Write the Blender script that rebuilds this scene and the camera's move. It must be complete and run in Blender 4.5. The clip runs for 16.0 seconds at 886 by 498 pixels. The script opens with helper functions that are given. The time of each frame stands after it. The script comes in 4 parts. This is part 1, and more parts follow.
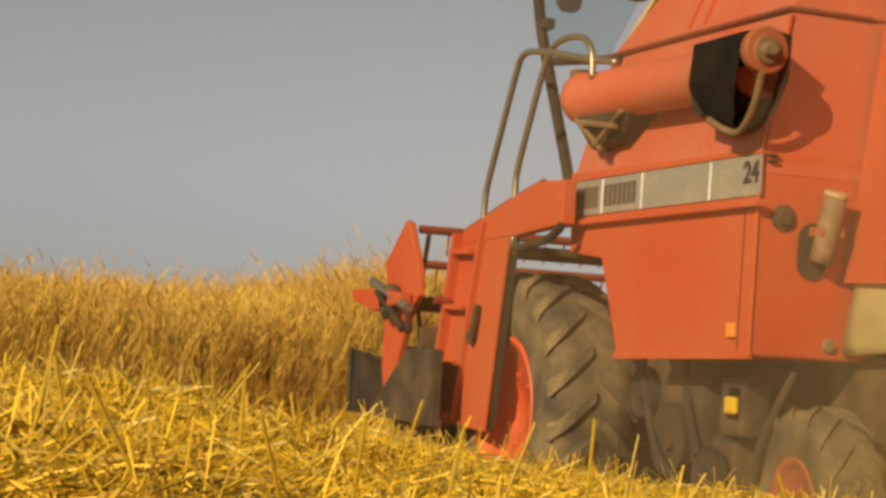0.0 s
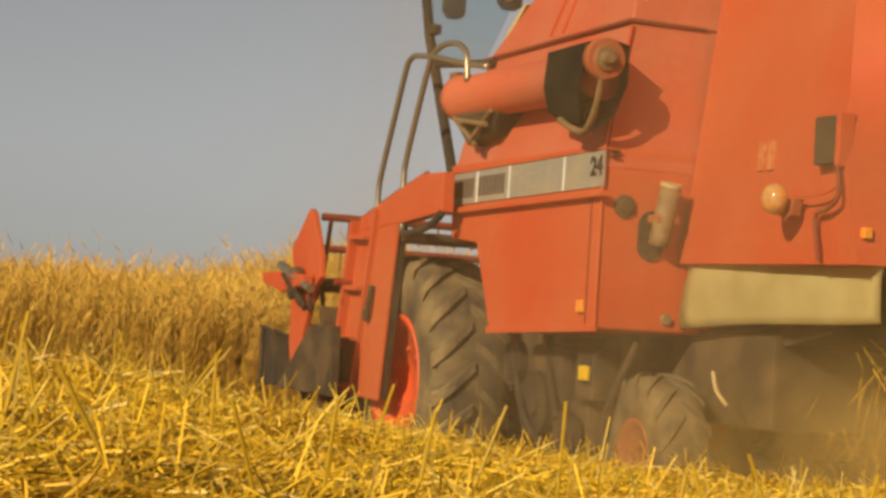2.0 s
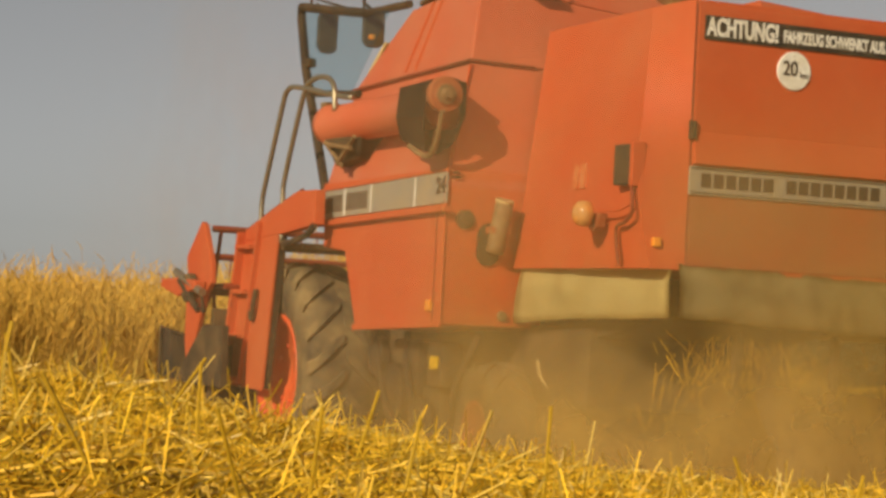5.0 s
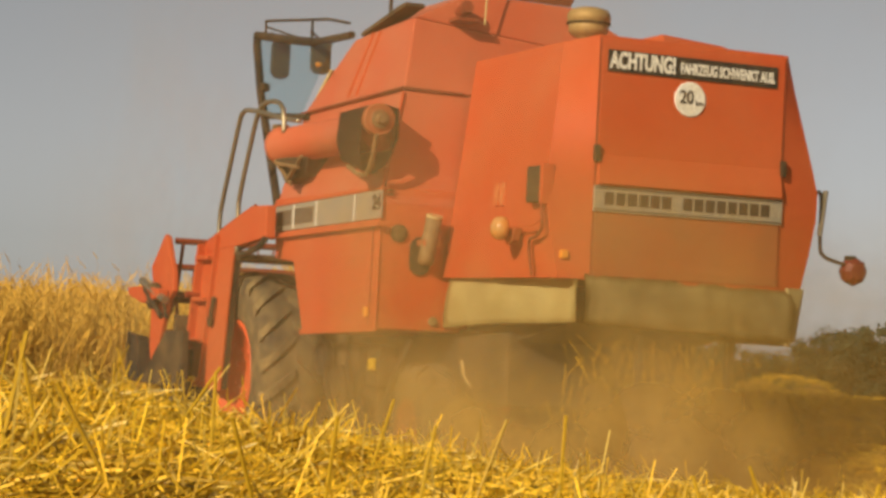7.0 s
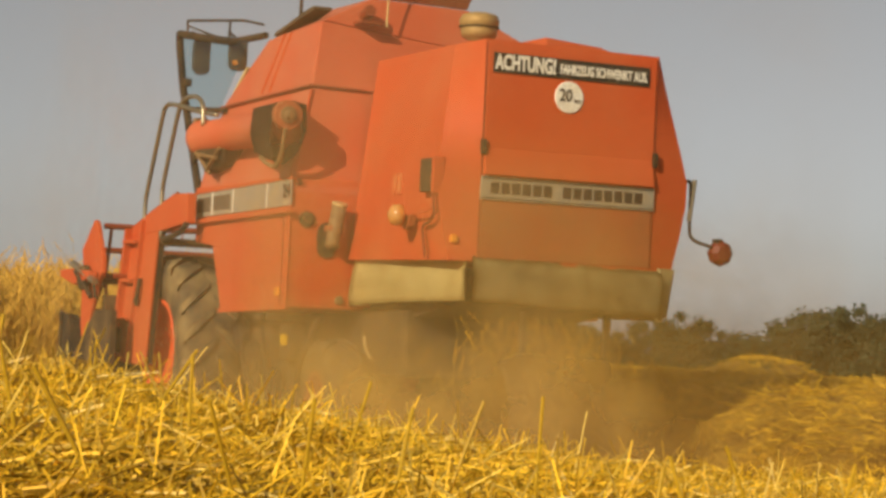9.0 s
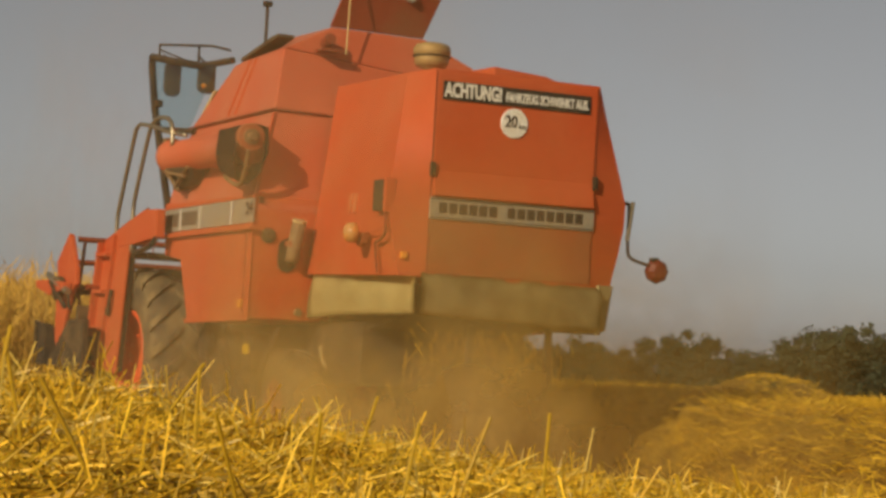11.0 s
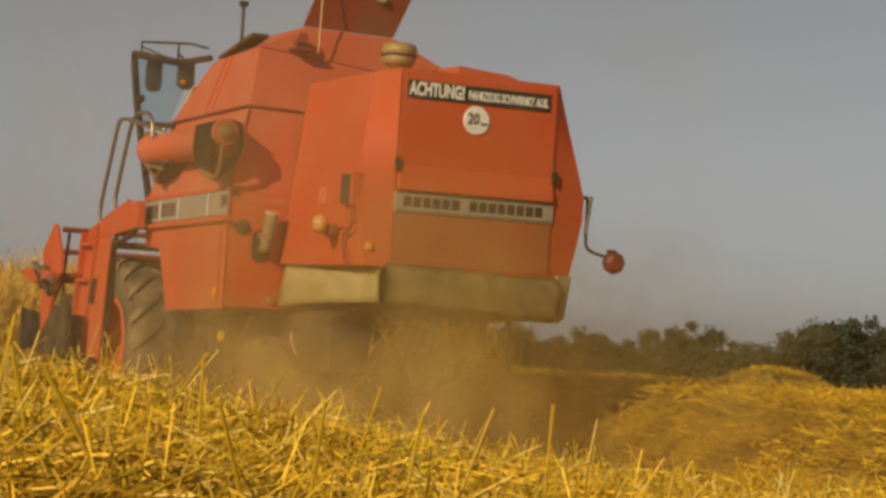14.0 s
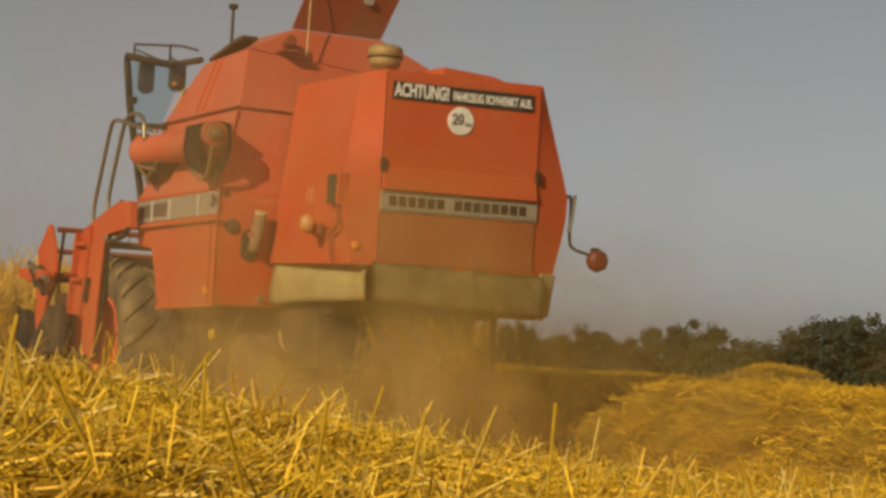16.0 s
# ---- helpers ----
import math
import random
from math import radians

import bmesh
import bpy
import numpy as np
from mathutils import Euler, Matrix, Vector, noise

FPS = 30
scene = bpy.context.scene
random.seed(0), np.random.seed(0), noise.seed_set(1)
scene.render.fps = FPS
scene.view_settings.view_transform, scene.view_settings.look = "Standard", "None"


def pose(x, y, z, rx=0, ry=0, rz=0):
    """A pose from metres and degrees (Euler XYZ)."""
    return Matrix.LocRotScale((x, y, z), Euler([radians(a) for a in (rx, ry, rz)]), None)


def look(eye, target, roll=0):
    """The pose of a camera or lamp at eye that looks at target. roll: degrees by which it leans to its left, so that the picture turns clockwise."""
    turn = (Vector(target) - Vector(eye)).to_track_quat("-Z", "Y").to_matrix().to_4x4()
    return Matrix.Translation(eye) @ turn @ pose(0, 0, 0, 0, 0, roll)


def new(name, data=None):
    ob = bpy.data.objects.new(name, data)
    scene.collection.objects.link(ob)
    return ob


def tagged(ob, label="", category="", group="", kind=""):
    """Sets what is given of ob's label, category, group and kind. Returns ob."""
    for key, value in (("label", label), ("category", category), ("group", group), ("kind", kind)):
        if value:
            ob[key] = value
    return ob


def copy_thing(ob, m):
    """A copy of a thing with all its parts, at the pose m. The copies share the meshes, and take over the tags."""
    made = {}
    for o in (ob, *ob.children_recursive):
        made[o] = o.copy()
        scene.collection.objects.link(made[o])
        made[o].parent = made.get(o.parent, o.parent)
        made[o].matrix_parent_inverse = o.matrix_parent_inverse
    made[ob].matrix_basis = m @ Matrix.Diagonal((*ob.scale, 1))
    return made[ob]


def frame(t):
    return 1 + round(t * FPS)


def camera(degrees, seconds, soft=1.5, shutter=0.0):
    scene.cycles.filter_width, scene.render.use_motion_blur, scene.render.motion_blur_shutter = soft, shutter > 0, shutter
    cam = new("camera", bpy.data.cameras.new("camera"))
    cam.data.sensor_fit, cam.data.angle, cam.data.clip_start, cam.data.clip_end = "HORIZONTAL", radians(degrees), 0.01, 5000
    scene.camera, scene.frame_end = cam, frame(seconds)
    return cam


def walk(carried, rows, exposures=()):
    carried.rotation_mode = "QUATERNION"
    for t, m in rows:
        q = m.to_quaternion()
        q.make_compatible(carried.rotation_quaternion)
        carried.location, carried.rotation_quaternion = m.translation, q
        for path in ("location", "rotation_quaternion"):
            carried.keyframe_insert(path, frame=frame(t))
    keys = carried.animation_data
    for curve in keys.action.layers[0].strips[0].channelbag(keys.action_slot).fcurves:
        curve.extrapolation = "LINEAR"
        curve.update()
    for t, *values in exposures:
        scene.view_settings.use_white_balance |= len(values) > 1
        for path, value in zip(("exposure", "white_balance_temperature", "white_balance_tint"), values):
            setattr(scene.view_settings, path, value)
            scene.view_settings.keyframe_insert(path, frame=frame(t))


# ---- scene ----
EYE = Vector((0.0, 0.0, 1.15))
LIFT = 0.15          # height of the harvester's own origin over the ground
# seconds, bearing, pitch and lean of the view in degrees
VIEW = (
    (0, 20.53, 2.04, 3.90), (0.5, 20.68, 2.03, 4.01), (1, 21.08, 1.90, 3.84), (1.5, 21.00, 1.89, 3.87),
    (2, 21.35, 1.65, 3.57), (2.5, 21.29, 1.58, 3.35), (3, 21.75, 1.55, 3.43), (3.5, 21.80, 1.66, 3.51),
    (4, 21.83, 2.12, 3.22), (4.5, 21.89, 1.82, 3.04), (7, 21.38, 2.06, 2.93), (7.5, 21.47, 1.87, 2.92),
    (8, 21.67, 1.59, 2.55), (8.5, 22.17, 1.40, 2.67), (9, 22.03, 1.60, 2.72), (11.5, 21.77, 2.02, 3.33),
    (12, 21.74, 1.91, 3.38), (12.5, 21.76, 1.85, 3.51), (13, 21.75, 1.83, 3.58), (13.5, 21.58, 1.71, 3.39),
    (14, 21.69, 1.75, 3.51), (14.5, 21.80, 1.87, 3.57), (15, 21.69, 1.83, 3.45), (15.5, 21.77, 1.85, 3.45),
    (16, 21.64, 1.71, 3.34),
)
DRIVE = (
    (0, 5.458, 6.153, -0.00), (0.5, 5.444, 6.455, -0.21), (1, 5.439, 6.759, -0.31), (1.5, 5.446, 7.059, -0.20),
    (2, 5.464, 7.362, 0.11), (2.5, 5.483, 7.666, 0.42), (3, 5.499, 7.975, 0.74), (3.5, 5.516, 8.276, 1.07),
    (4, 5.519, 8.594, 1.35), (4.5, 5.531, 8.888, 1.66), (7, 5.521, 10.423, 2.39), (7.5, 5.528, 10.727, 2.62),
    (8, 5.529, 11.057, 2.81), (8.5, 5.541, 11.365, 3.14), (9, 5.524, 11.675, 3.27), (11.5, 5.492, 12.790, 4.09),
    (12, 5.496, 12.902, 4.13), (12.5, 5.489, 12.989, 4.07), (13, 5.482, 13.068, 4.00), (13.5, 5.480, 13.154, 3.97),
    (14, 5.477, 13.249, 4.04), (14.5, 5.474, 13.326, 4.11), (15, 5.463, 13.391, 4.03), (15.5, 5.468, 13.433, 4.02),
    (16, 5.456, 13.503, 3.94),
)
cam = camera(23.56, 16.0, soft=3.3)


def view(bearing, pitch, lean):
    b, p = radians(bearing), radians(pitch)
    return look(EYE, EYE + Vector((math.sin(b) * math.cos(p), math.cos(b) * math.cos(p), math.sin(p))), lean)


walk(cam, [(t, view(b, p, r)) for t, b, p, r in VIEW],
     exposures=[(0, 0.0, 6850, 10), (2.5, 0.02, 6850, 10), (4, -0.08, 6850, 10), (4.7, -0.08, 6850, 10), (7, 0.05, 6850, 10), (9.0, 0.04, 6850, 10), (11.5, -0.36, 6850, 10), (16, -0.36, 6850, 10)])

# ---- light ----
SUN_AZ, SUN_EL = radians(235), radians(25)     # compass bearing of the sun from +y, and its height
world = bpy.data.worlds.new("world")
scene.world = world
world.use_nodes = True
wn, wl = world.node_tree.nodes, world.node_tree.links
sky = wn.new("ShaderNodeTexSky")
sky.sky_type, sky.sun_disc = "NISHITA", False
sky.sun_elevation, sky.sun_rotation = SUN_EL, SUN_AZ
sky.air_density, sky.dust_density, sky.ozone_density = 0.65, 0.5, 1.0
hs = wn.new("ShaderNodeHueSaturation")
hs.inputs["Saturation"].default_value = 0.20
wl.new(sky.outputs[0], hs.inputs["Color"])
wl.new(hs.outputs[0], wn["Background"].inputs["Color"])
wn["Background"].inputs["Strength"].default_value = 0.056

sun = new("sun", bpy.data.lights.new("sun", "SUN"))
sun.data.energy, sun.data.angle, sun.data.color = 4.2, radians(0.6), (1.0, 0.87, 0.64)
sun_dir = Vector((math.sin(SUN_AZ) * math.cos(SUN_EL), math.cos(SUN_AZ) * math.cos(SUN_EL), math.sin(SUN_EL)))
sun.matrix_world = look(sun_dir * 60, (0, 0, 0))


# ---- materials ----
def material(name, base, rough=0.6, metal=0.0, second=None, amount=0.5, scale=3.0, fine=60.0, bump=0.15, depth=0.004,
             island=0.0, spread=(0.42, 0.62), grain=0.15):
    """Base colour, a second colour in stains of a given size, fine grain, and relief."""
    m = bpy.data.materials.new(name)
    m.use_nodes = True
    n, l = m.node_tree.nodes, m.node_tree.links
    b = n["Principled BSDF"]
    b.inputs["Roughness"].default_value, b.inputs["Metallic"].default_value = rough, metal
    b.inputs["Specular IOR Level"].default_value = 0.5 if rough < 0.5 else 0.25
    tc = n.new("ShaderNodeTexCoord")
    big, small = n.new("ShaderNodeTexNoise"), n.new("ShaderNodeTexNoise")
    big.inputs["Scale"].default_value, big.inputs["Detail"].default_value = scale, 6
    small.inputs["Scale"].default_value, small.inputs["Detail"].default_value = fine, 3
    for t in (big, small):
        l.new(tc.outputs["Object"], t.inputs["Vector"])
    ramp = n.new("ShaderNodeMapRange")
    ramp.inputs["From Min"].default_value, ramp.inputs["From Max"].default_value = spread
    ramp.inputs["To Max"].default_value = amount
    l.new(big.outputs[0], ramp.inputs["Value"])
    mix = n.new("ShaderNodeMix")
    mix.data_type = "RGBA"
    mix.inputs["A"].default_value = (*base, 1)
    mix.inputs["B"].default_value = (*(second or [c * 0.7 for c in base]), 1)
    l.new(ramp.outputs[0], mix.inputs["Factor"])
    hsv = n.new("ShaderNodeHueSaturation")
    l.new(mix.outputs["Result"], hsv.inputs["Color"])
    val = n.new("ShaderNodeMapRange")
    val.inputs["From Min"].default_value, val.inputs["From Max"].default_value = 0.3, 0.7
    val.inputs["To Min"].default_value, val.inputs["To Max"].default_value = 1 - grain, 1 + grain
    l.new(small.outputs[0], val.inputs["Value"])
    if island:
        geo = n.new("ShaderNodeNewGeometry")
        per = n.new("ShaderNodeMapRange")
        per.inputs["To Min"].default_value, per.inputs["To Max"].default_value = 1 - island, 1 + island
        l.new(geo.outputs["Random Per Island"], per.inputs["Value"])
        mul = n.new("ShaderNodeMath")
        mul.operation = "MULTIPLY"
        l.new(per.outputs[0], mul.inputs[0])
        l.new(val.outputs[0], mul.inputs[1])
        l.new(mul.outputs[0], hsv.inputs["Value"])
    else:
        l.new(val.outputs[0], hsv.inputs["Value"])
    l.new(hsv.outputs[0], b.inputs["Base Color"])
    if bump:
        bp = n.new("ShaderNodeBump")
        bp.inputs["Strength"].default_value, bp.inputs["Distance"].default_value = bump, depth
        l.new(small.outputs[0], bp.inputs["Height"])
        l.new(bp.outputs[0], b.inputs["Normal"])
    return m


red = material("red_paint", (0.52, 0.066, 0.016), 0.62, second=(0.54, 0.16, 0.06), amount=0.55, scale=1.3, fine=22, bump=0.03, spread=(0.30, 0.72), grain=0.05)
# paler red: dust plus the sky's sheen on leaning panels, put into the colour
red_sky_sheen = material("dusty_red_with_sky_sheen", (0.54, 0.105, 0.045), 0.5, second=(0.52, 0.19, 0.10), amount=0.6, scale=1.6, fine=22, bump=0.03, spread=(0.30, 0.70), grain=0.05)
red_dusty = material("dusty_red_paint", (0.38, 0.085, 0.028), 0.75, second=(0.31, 0.125, 0.05), amount=0.75, scale=2.2, fine=24, bump=0.05, spread=(0.3, 0.65), grain=0.06)
red_dark = material("dark_red_paint", (0.26, 0.045, 0.018), 0.55, second=(0.22, 0.09, 0.04), amount=0.6, scale=3)
rim_red = material("rim_paint", (0.72, 0.085, 0.02), 0.45, second=(0.5, 0.14, 0.05), amount=0.5, scale=5)
rubber = material("rubber", (0.066, 0.051, 0.034), 0.9, second=(0.32, 0.225, 0.10), amount=0.75, scale=4, fine=40, bump=0.3, depth=0.006, spread=(0.35, 0.7))
steel_dark = material("dark_steel", (0.036, 0.027, 0.019), 0.9, 0.0, second=(0.09, 0.054, 0.024), amount=0.6, scale=5)
# blacker steel: the shade inside the open elbow is put into its colour
elbow_shade = material("shade_dark_steel", (0.028, 0.021, 0.015), 0.95, second=(0.06, 0.04, 0.022), amount=0.6, scale=7)
grime = material("grimy_iron", (0.058, 0.039, 0.022), 0.95, second=(0.15, 0.095, 0.042), amount=0.7, scale=4, bump=0.3)
rail_steel = material("worn_tube_steel", (0.34, 0.30, 0.22), 0.36, 0.75, second=(0.42, 0.33, 0.18), amount=0.5, scale=8)
canvas = material("canvas", (0.78, 0.64, 0.27), 0.9, second=(0.62, 0.48, 0.18), amount=0.6, scale=4, fine=180, bump=0.25, depth=0.002)
canvas_dirty = material("soiled_canvas", (0.46, 0.37, 0.17), 0.92, second=(0.27, 0.205, 0.085), amount=0.8, scale=5, fine=150, bump=0.3, depth=0.003)
alu = material("grey_decal", (0.31, 0.285, 0.225), 0.5, 0.1, second=(0.42, 0.34, 0.2), amount=0.5, scale=6)
black = material("black_film", (0.022, 0.02, 0.018), 0.5, second=(0.09, 0.065, 0.035), amount=0.4, scale=9)
letter_grey = material("faded_black_letters", (0.055, 0.042, 0.032), 0.6)
worn_letters = material("worn_brown_letters", (0.13, 0.095, 0.065), 0.6)
sticker = material("faded_sticker", (0.60, 0.20, 0.075), 0.6, second=(0.52, 0.11, 0.03), amount=0.9, scale=25, spread=(0.45, 0.6))
white = material("white_film", (0.78, 0.76, 0.68), 0.5, second=(0.62, 0.55, 0.4), amount=0.4, scale=10)
brass = material("dusty_brass", (0.42, 0.27, 0.10), 0.6, 0.25, second=(0.30, 0.2, 0.1), amount=0.5, scale=14)
tan_metal = material("dusty_canister", (0.19, 0.115, 0.05), 0.7, 0.0, second=(0.30, 0.19, 0.085), amount=0.7, scale=10)
amber = material("amber_lens", (0.85, 0.30, 0.03), 0.22)
amber_lamp = material("dusty_amber_lens", (0.62, 0.24, 0.05), 0.18, second=(0.5, 0.3, 0.12), amount=0.6, scale=12)
red_lens = material("red_lens", (0.15, 0.018, 0.014), 0.5, second=(0.2, 0.06, 0.035), amount=0.6, scale=18)
yellow = material("yellow_paint", (0.80, 0.50, 0.02), 0.5)
tag_dark = material("dark_tag_mount", (0.06, 0.05, 0.03), 0.8)
cream = material("cream_paint", (0.62, 0.45, 0.2), 0.6)
straw_mat = material("straw", (0.72, 0.445, 0.030), 0.5, second=(0.50, 0.26, 0.012), amount=0.8, scale=6, fine=90, bump=0.05, island=0.55)
pale_straw = material("pale_straw", (0.80, 0.56, 0.11), 0.45, second=(0.68, 0.42, 0.045), amount=0.8, scale=14, fine=90, bump=0.04, island=0.25)
wheat_mat = material("ripe_wheat", (0.60, 0.36, 0.06), 0.6, second=(0.44, 0.23, 0.03), amount=0.8, scale=0.9, fine=60, bump=0.0, island=0.4)
soil = material("straw_litter", (0.48, 0.275, 0.03), 0.9, second=(0.24, 0.125, 0.018), amount=0.9, scale=2.2, fine=28, bump=0.9, depth=0.04)
leaf_mat = material("foliage", (0.046, 0.060, 0.032), 0.95, second=(0.066, 0.074, 0.042), amount=0.8, scale=0.5, bump=0.0, island=0.2)
bark = material("bark", (0.06, 0.045, 0.03), 0.9, bump=0.4)

glass = bpy.data.materials.new("tinted_glass")
glass.use_nodes = True
gn, gl = glass.node_tree.nodes, glass.node_tree.links
g_tr, g_gl, g_mx = gn.new("ShaderNodeBsdfTransparent"), gn.new("ShaderNodeBsdfGlossy"), gn.new("ShaderNodeMixShader")
g_tr.inputs[0].default_value = (0.80, 0.90, 0.92, 1)
g_gl.inputs["Roughness"].default_value = 0.08
g_mx.inputs[0].default_value = 0.07
gl.new(g_tr.outputs[0], g_mx.inputs[1])
gl.new(g_gl.outputs[0], g_mx.inputs[2])
gl.new(g_mx.outputs[0], gn["Material Output"].inputs["Surface"])


# ---- building helpers ----
def part(name, bm, mat, parent=None, label="", smooth=False):
    me = bpy.data.meshes.new(name)
    bmesh.ops.recalc_face_normals(bm, faces=bm.faces)
    bm.to_mesh(me)
    bm.free()
    me.materials.append(mat)
    if smooth:
        me.polygons.foreach_set("use_smooth", [True] * len(me.polygons))
    ob = new(name, me)
    if parent:
        ob.parent = parent
    if label:
        tagged(ob, label)
    return ob


def thing(name, label, category, group="", kind=""):
    return tagged(new(name), label, category, group, kind)


def soften(bm, width, edges=None):
    if width:
        bmesh.ops.bevel(bm, geom=edges or [e for e in bm.edges if e.calc_face_angle(0) > 0.35], offset=width, segments=2, affect="EDGES", profile=0.6)
    return bm


def solid(verts, faces, bevel=0.0):
    bm = bmesh.new()
    v = [bm.verts.new(p) for p in verts]
    for f in faces:
        bm.faces.new([v[i] for i in f])
    bmesh.ops.recalc_face_normals(bm, faces=bm.faces)
    return soften(bm, bevel)


BOX = ((0, 1, 2, 3), (4, 7, 6, 5), (0, 4, 5, 1), (1, 5, 6, 2), (2, 6, 7, 3), (3, 7, 4, 0))


def box(x0, x1, y0, y1, z0, z1, bevel=0.008):
    return solid([(x0, y0, z0), (x1, y0, z0), (x1, y1, z0), (x0, y1, z0), (x0, y0, z1), (x1, y0, z1), (x1, y1, z1), (x0, y1, z1)], BOX, bevel)


def loft(low, high, bevel=0.0):
    """A solid between two rings of as many points."""
    n = len(low)
    faces = [tuple(range(n)), tuple(range(2 * n - 1, n - 1, -1))] + [(i, (i + 1) % n, n + (i + 1) % n, n + i) for i in range(n)]
    return solid(list(low) + list(high), faces, bevel)


def slab(outline, x0, x1, bevel=0.006):
    """A plate with an outline of (y, z), from x0 to x1."""
    return loft([(x0, y, z) for y, z in outline], [(x1, y, z) for y, z in outline], bevel)


def plate(outline, y0, y1, bevel=0.006):
    """A plate with an outline of (x, z), from y0 to y1."""
    return loft([(x, y0, z) for x, z in outline], [(x, y1, z) for x, z in outline], bevel)


def lathe(profile, steps=24, axis="x", at=(0, 0, 0)):
    """Turns (radius, along) points round an axis."""
    bm = bmesh.new()
    rings = []
    for k in range(steps):
        a = 2 * math.pi * k / steps
        ring = []
        for r, d in profile:
            c, s = r * math.cos(a), r * math.sin(a)
            p = {"x": (d, c, s), "y": (c, d, s), "z": (c, s, d)}[axis]
            ring.append(bm.verts.new(Vector(p) + Vector(at)))
        rings.append(ring)
    for k in range(steps):
        a, b = rings[k], rings[(k + 1) % steps]
        for i in range(len(profile) - 1):
            bm.faces.new((a[i], a[i + 1], b[i + 1], b[i]))
    for i in (0, len(profile) - 1):
        if profile[i][0] > 1e-4 and profile[0] != profile[-1]:
            bm.faces.new([r[i] for r in rings])
    bmesh.ops.remove_doubles(bm, verts=bm.verts, dist=1e-5)
    return bm


def tube(points, radius, steps=8, bm=None):
    """A round bar along a line of points."""
    bm = bm or bmesh.new()
    pts = [Vector(p) for p in points]
    rings = []
    for i, p in enumerate(pts):
        d = (pts[min(i + 1, len(pts) - 1)] - pts[max(i - 1, 0)]).normalized()
        u = d.orthogonal().normalized() if i == 0 else (rings_u - d * rings_u.dot(d)).normalized()
        rings_u = u
        w = d.cross(u)
        rings.append([bm.verts.new(p + radius * (math.cos(2 * math.pi * k / steps) * u + math.sin(2 * math.pi * k / steps) * w)) for k in range(steps)])
    for a, b in zip(rings, rings[1:]):
        for k in range(steps):
            bm.faces.new((a[k], a[(k + 1) % steps], b[(k + 1) % steps], b[k]))
    bm.faces.new(rings[0])
    bm.faces.new(rings[-1])
    return bm


def smooth_line(points, per=5):
    """Rounds the corners of a line of points."""
    p = [Vector(q) for q in points]
    out = []
    for i in range(len(p) - 1):
        a, b, c, d = p[max(i - 1, 0)], p[i], p[i + 1], p[min(i + 2, len(p) - 1)]
        for k in range(per):
            t = k / per
            out.append(0.5 * (2 * b + (c - a) * t + (2 * a - 5 * b + 4 * c - d) * t * t + (3 * b - a - 3 * c + d) * t ** 3))
    return out + [p[-1]]


def lettering(name, words, size, mat, parent, m, fit=0.0, thick=0.002, heavy=0.0):
    cu = bpy.data.curves.new(name, "FONT")
    cu.offset = size * heavy
    cu.body, cu.size, cu.extrude, cu.align_x, cu.align_y = words, size, thick, "CENTER", "CENTER"
    tmp = new(name, cu)
    bpy.context.view_layer.update()
    me = bpy.data.meshes.new_from_object(tmp.evaluated_get(bpy.context.evaluated_depsgraph_get()))
    wide = tmp.dimensions.x
    bpy.data.objects.remove(tmp)
    me.transform(m @ Matrix.Diagonal((fit / wide if fit else 1, 1, 1, 1)))
    me.materials.clear()
    me.materials.append(mat)
    ob = new(name, me)
    ob.parent = parent
    return ob


# ---- ground ----
def smooth(a, b, v):
    t = min(1.0, max(0.0, (v - a) / (b - a)))
    return t * t * (3 - 2 * t)


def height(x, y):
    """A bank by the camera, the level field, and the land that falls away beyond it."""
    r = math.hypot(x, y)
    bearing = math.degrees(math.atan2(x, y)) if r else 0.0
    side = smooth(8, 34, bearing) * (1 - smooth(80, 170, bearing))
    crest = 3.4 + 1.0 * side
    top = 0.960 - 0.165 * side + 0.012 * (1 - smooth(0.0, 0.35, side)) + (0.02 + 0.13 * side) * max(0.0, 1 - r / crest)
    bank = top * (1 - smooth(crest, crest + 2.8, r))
    far = -8.0 * smooth(46, 120, r) - 0.022 * max(0.0, r - 120)
    n = noise.noise(Vector((x * 0.5, y * 0.5, 0))) * 0.04 + noise.noise(Vector((x * 2.3, y * 2.3, 4))) * 0.022
    if r < 6:
        n += noise.noise(Vector((x * 5, y * 5, 9))) * 0.02
    swath = 0.46 * math.exp(-((x - 18.7 - 0.45 * (y - 30)) / 0.72) ** 4) * smooth(29, 33, y) * (1 - smooth(37, 43, y))
    swath += 0.12 * math.exp(-((x - 12.2) / 0.8) ** 2) * smooth(20, 26, y) * (1 - smooth(44, 50, y))
    rise = 0.68 * smooth(6.35, 7.3, x) * smooth(6.5, 13, y) * (1 - smooth(15.5, 33, r))
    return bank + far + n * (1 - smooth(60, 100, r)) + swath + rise


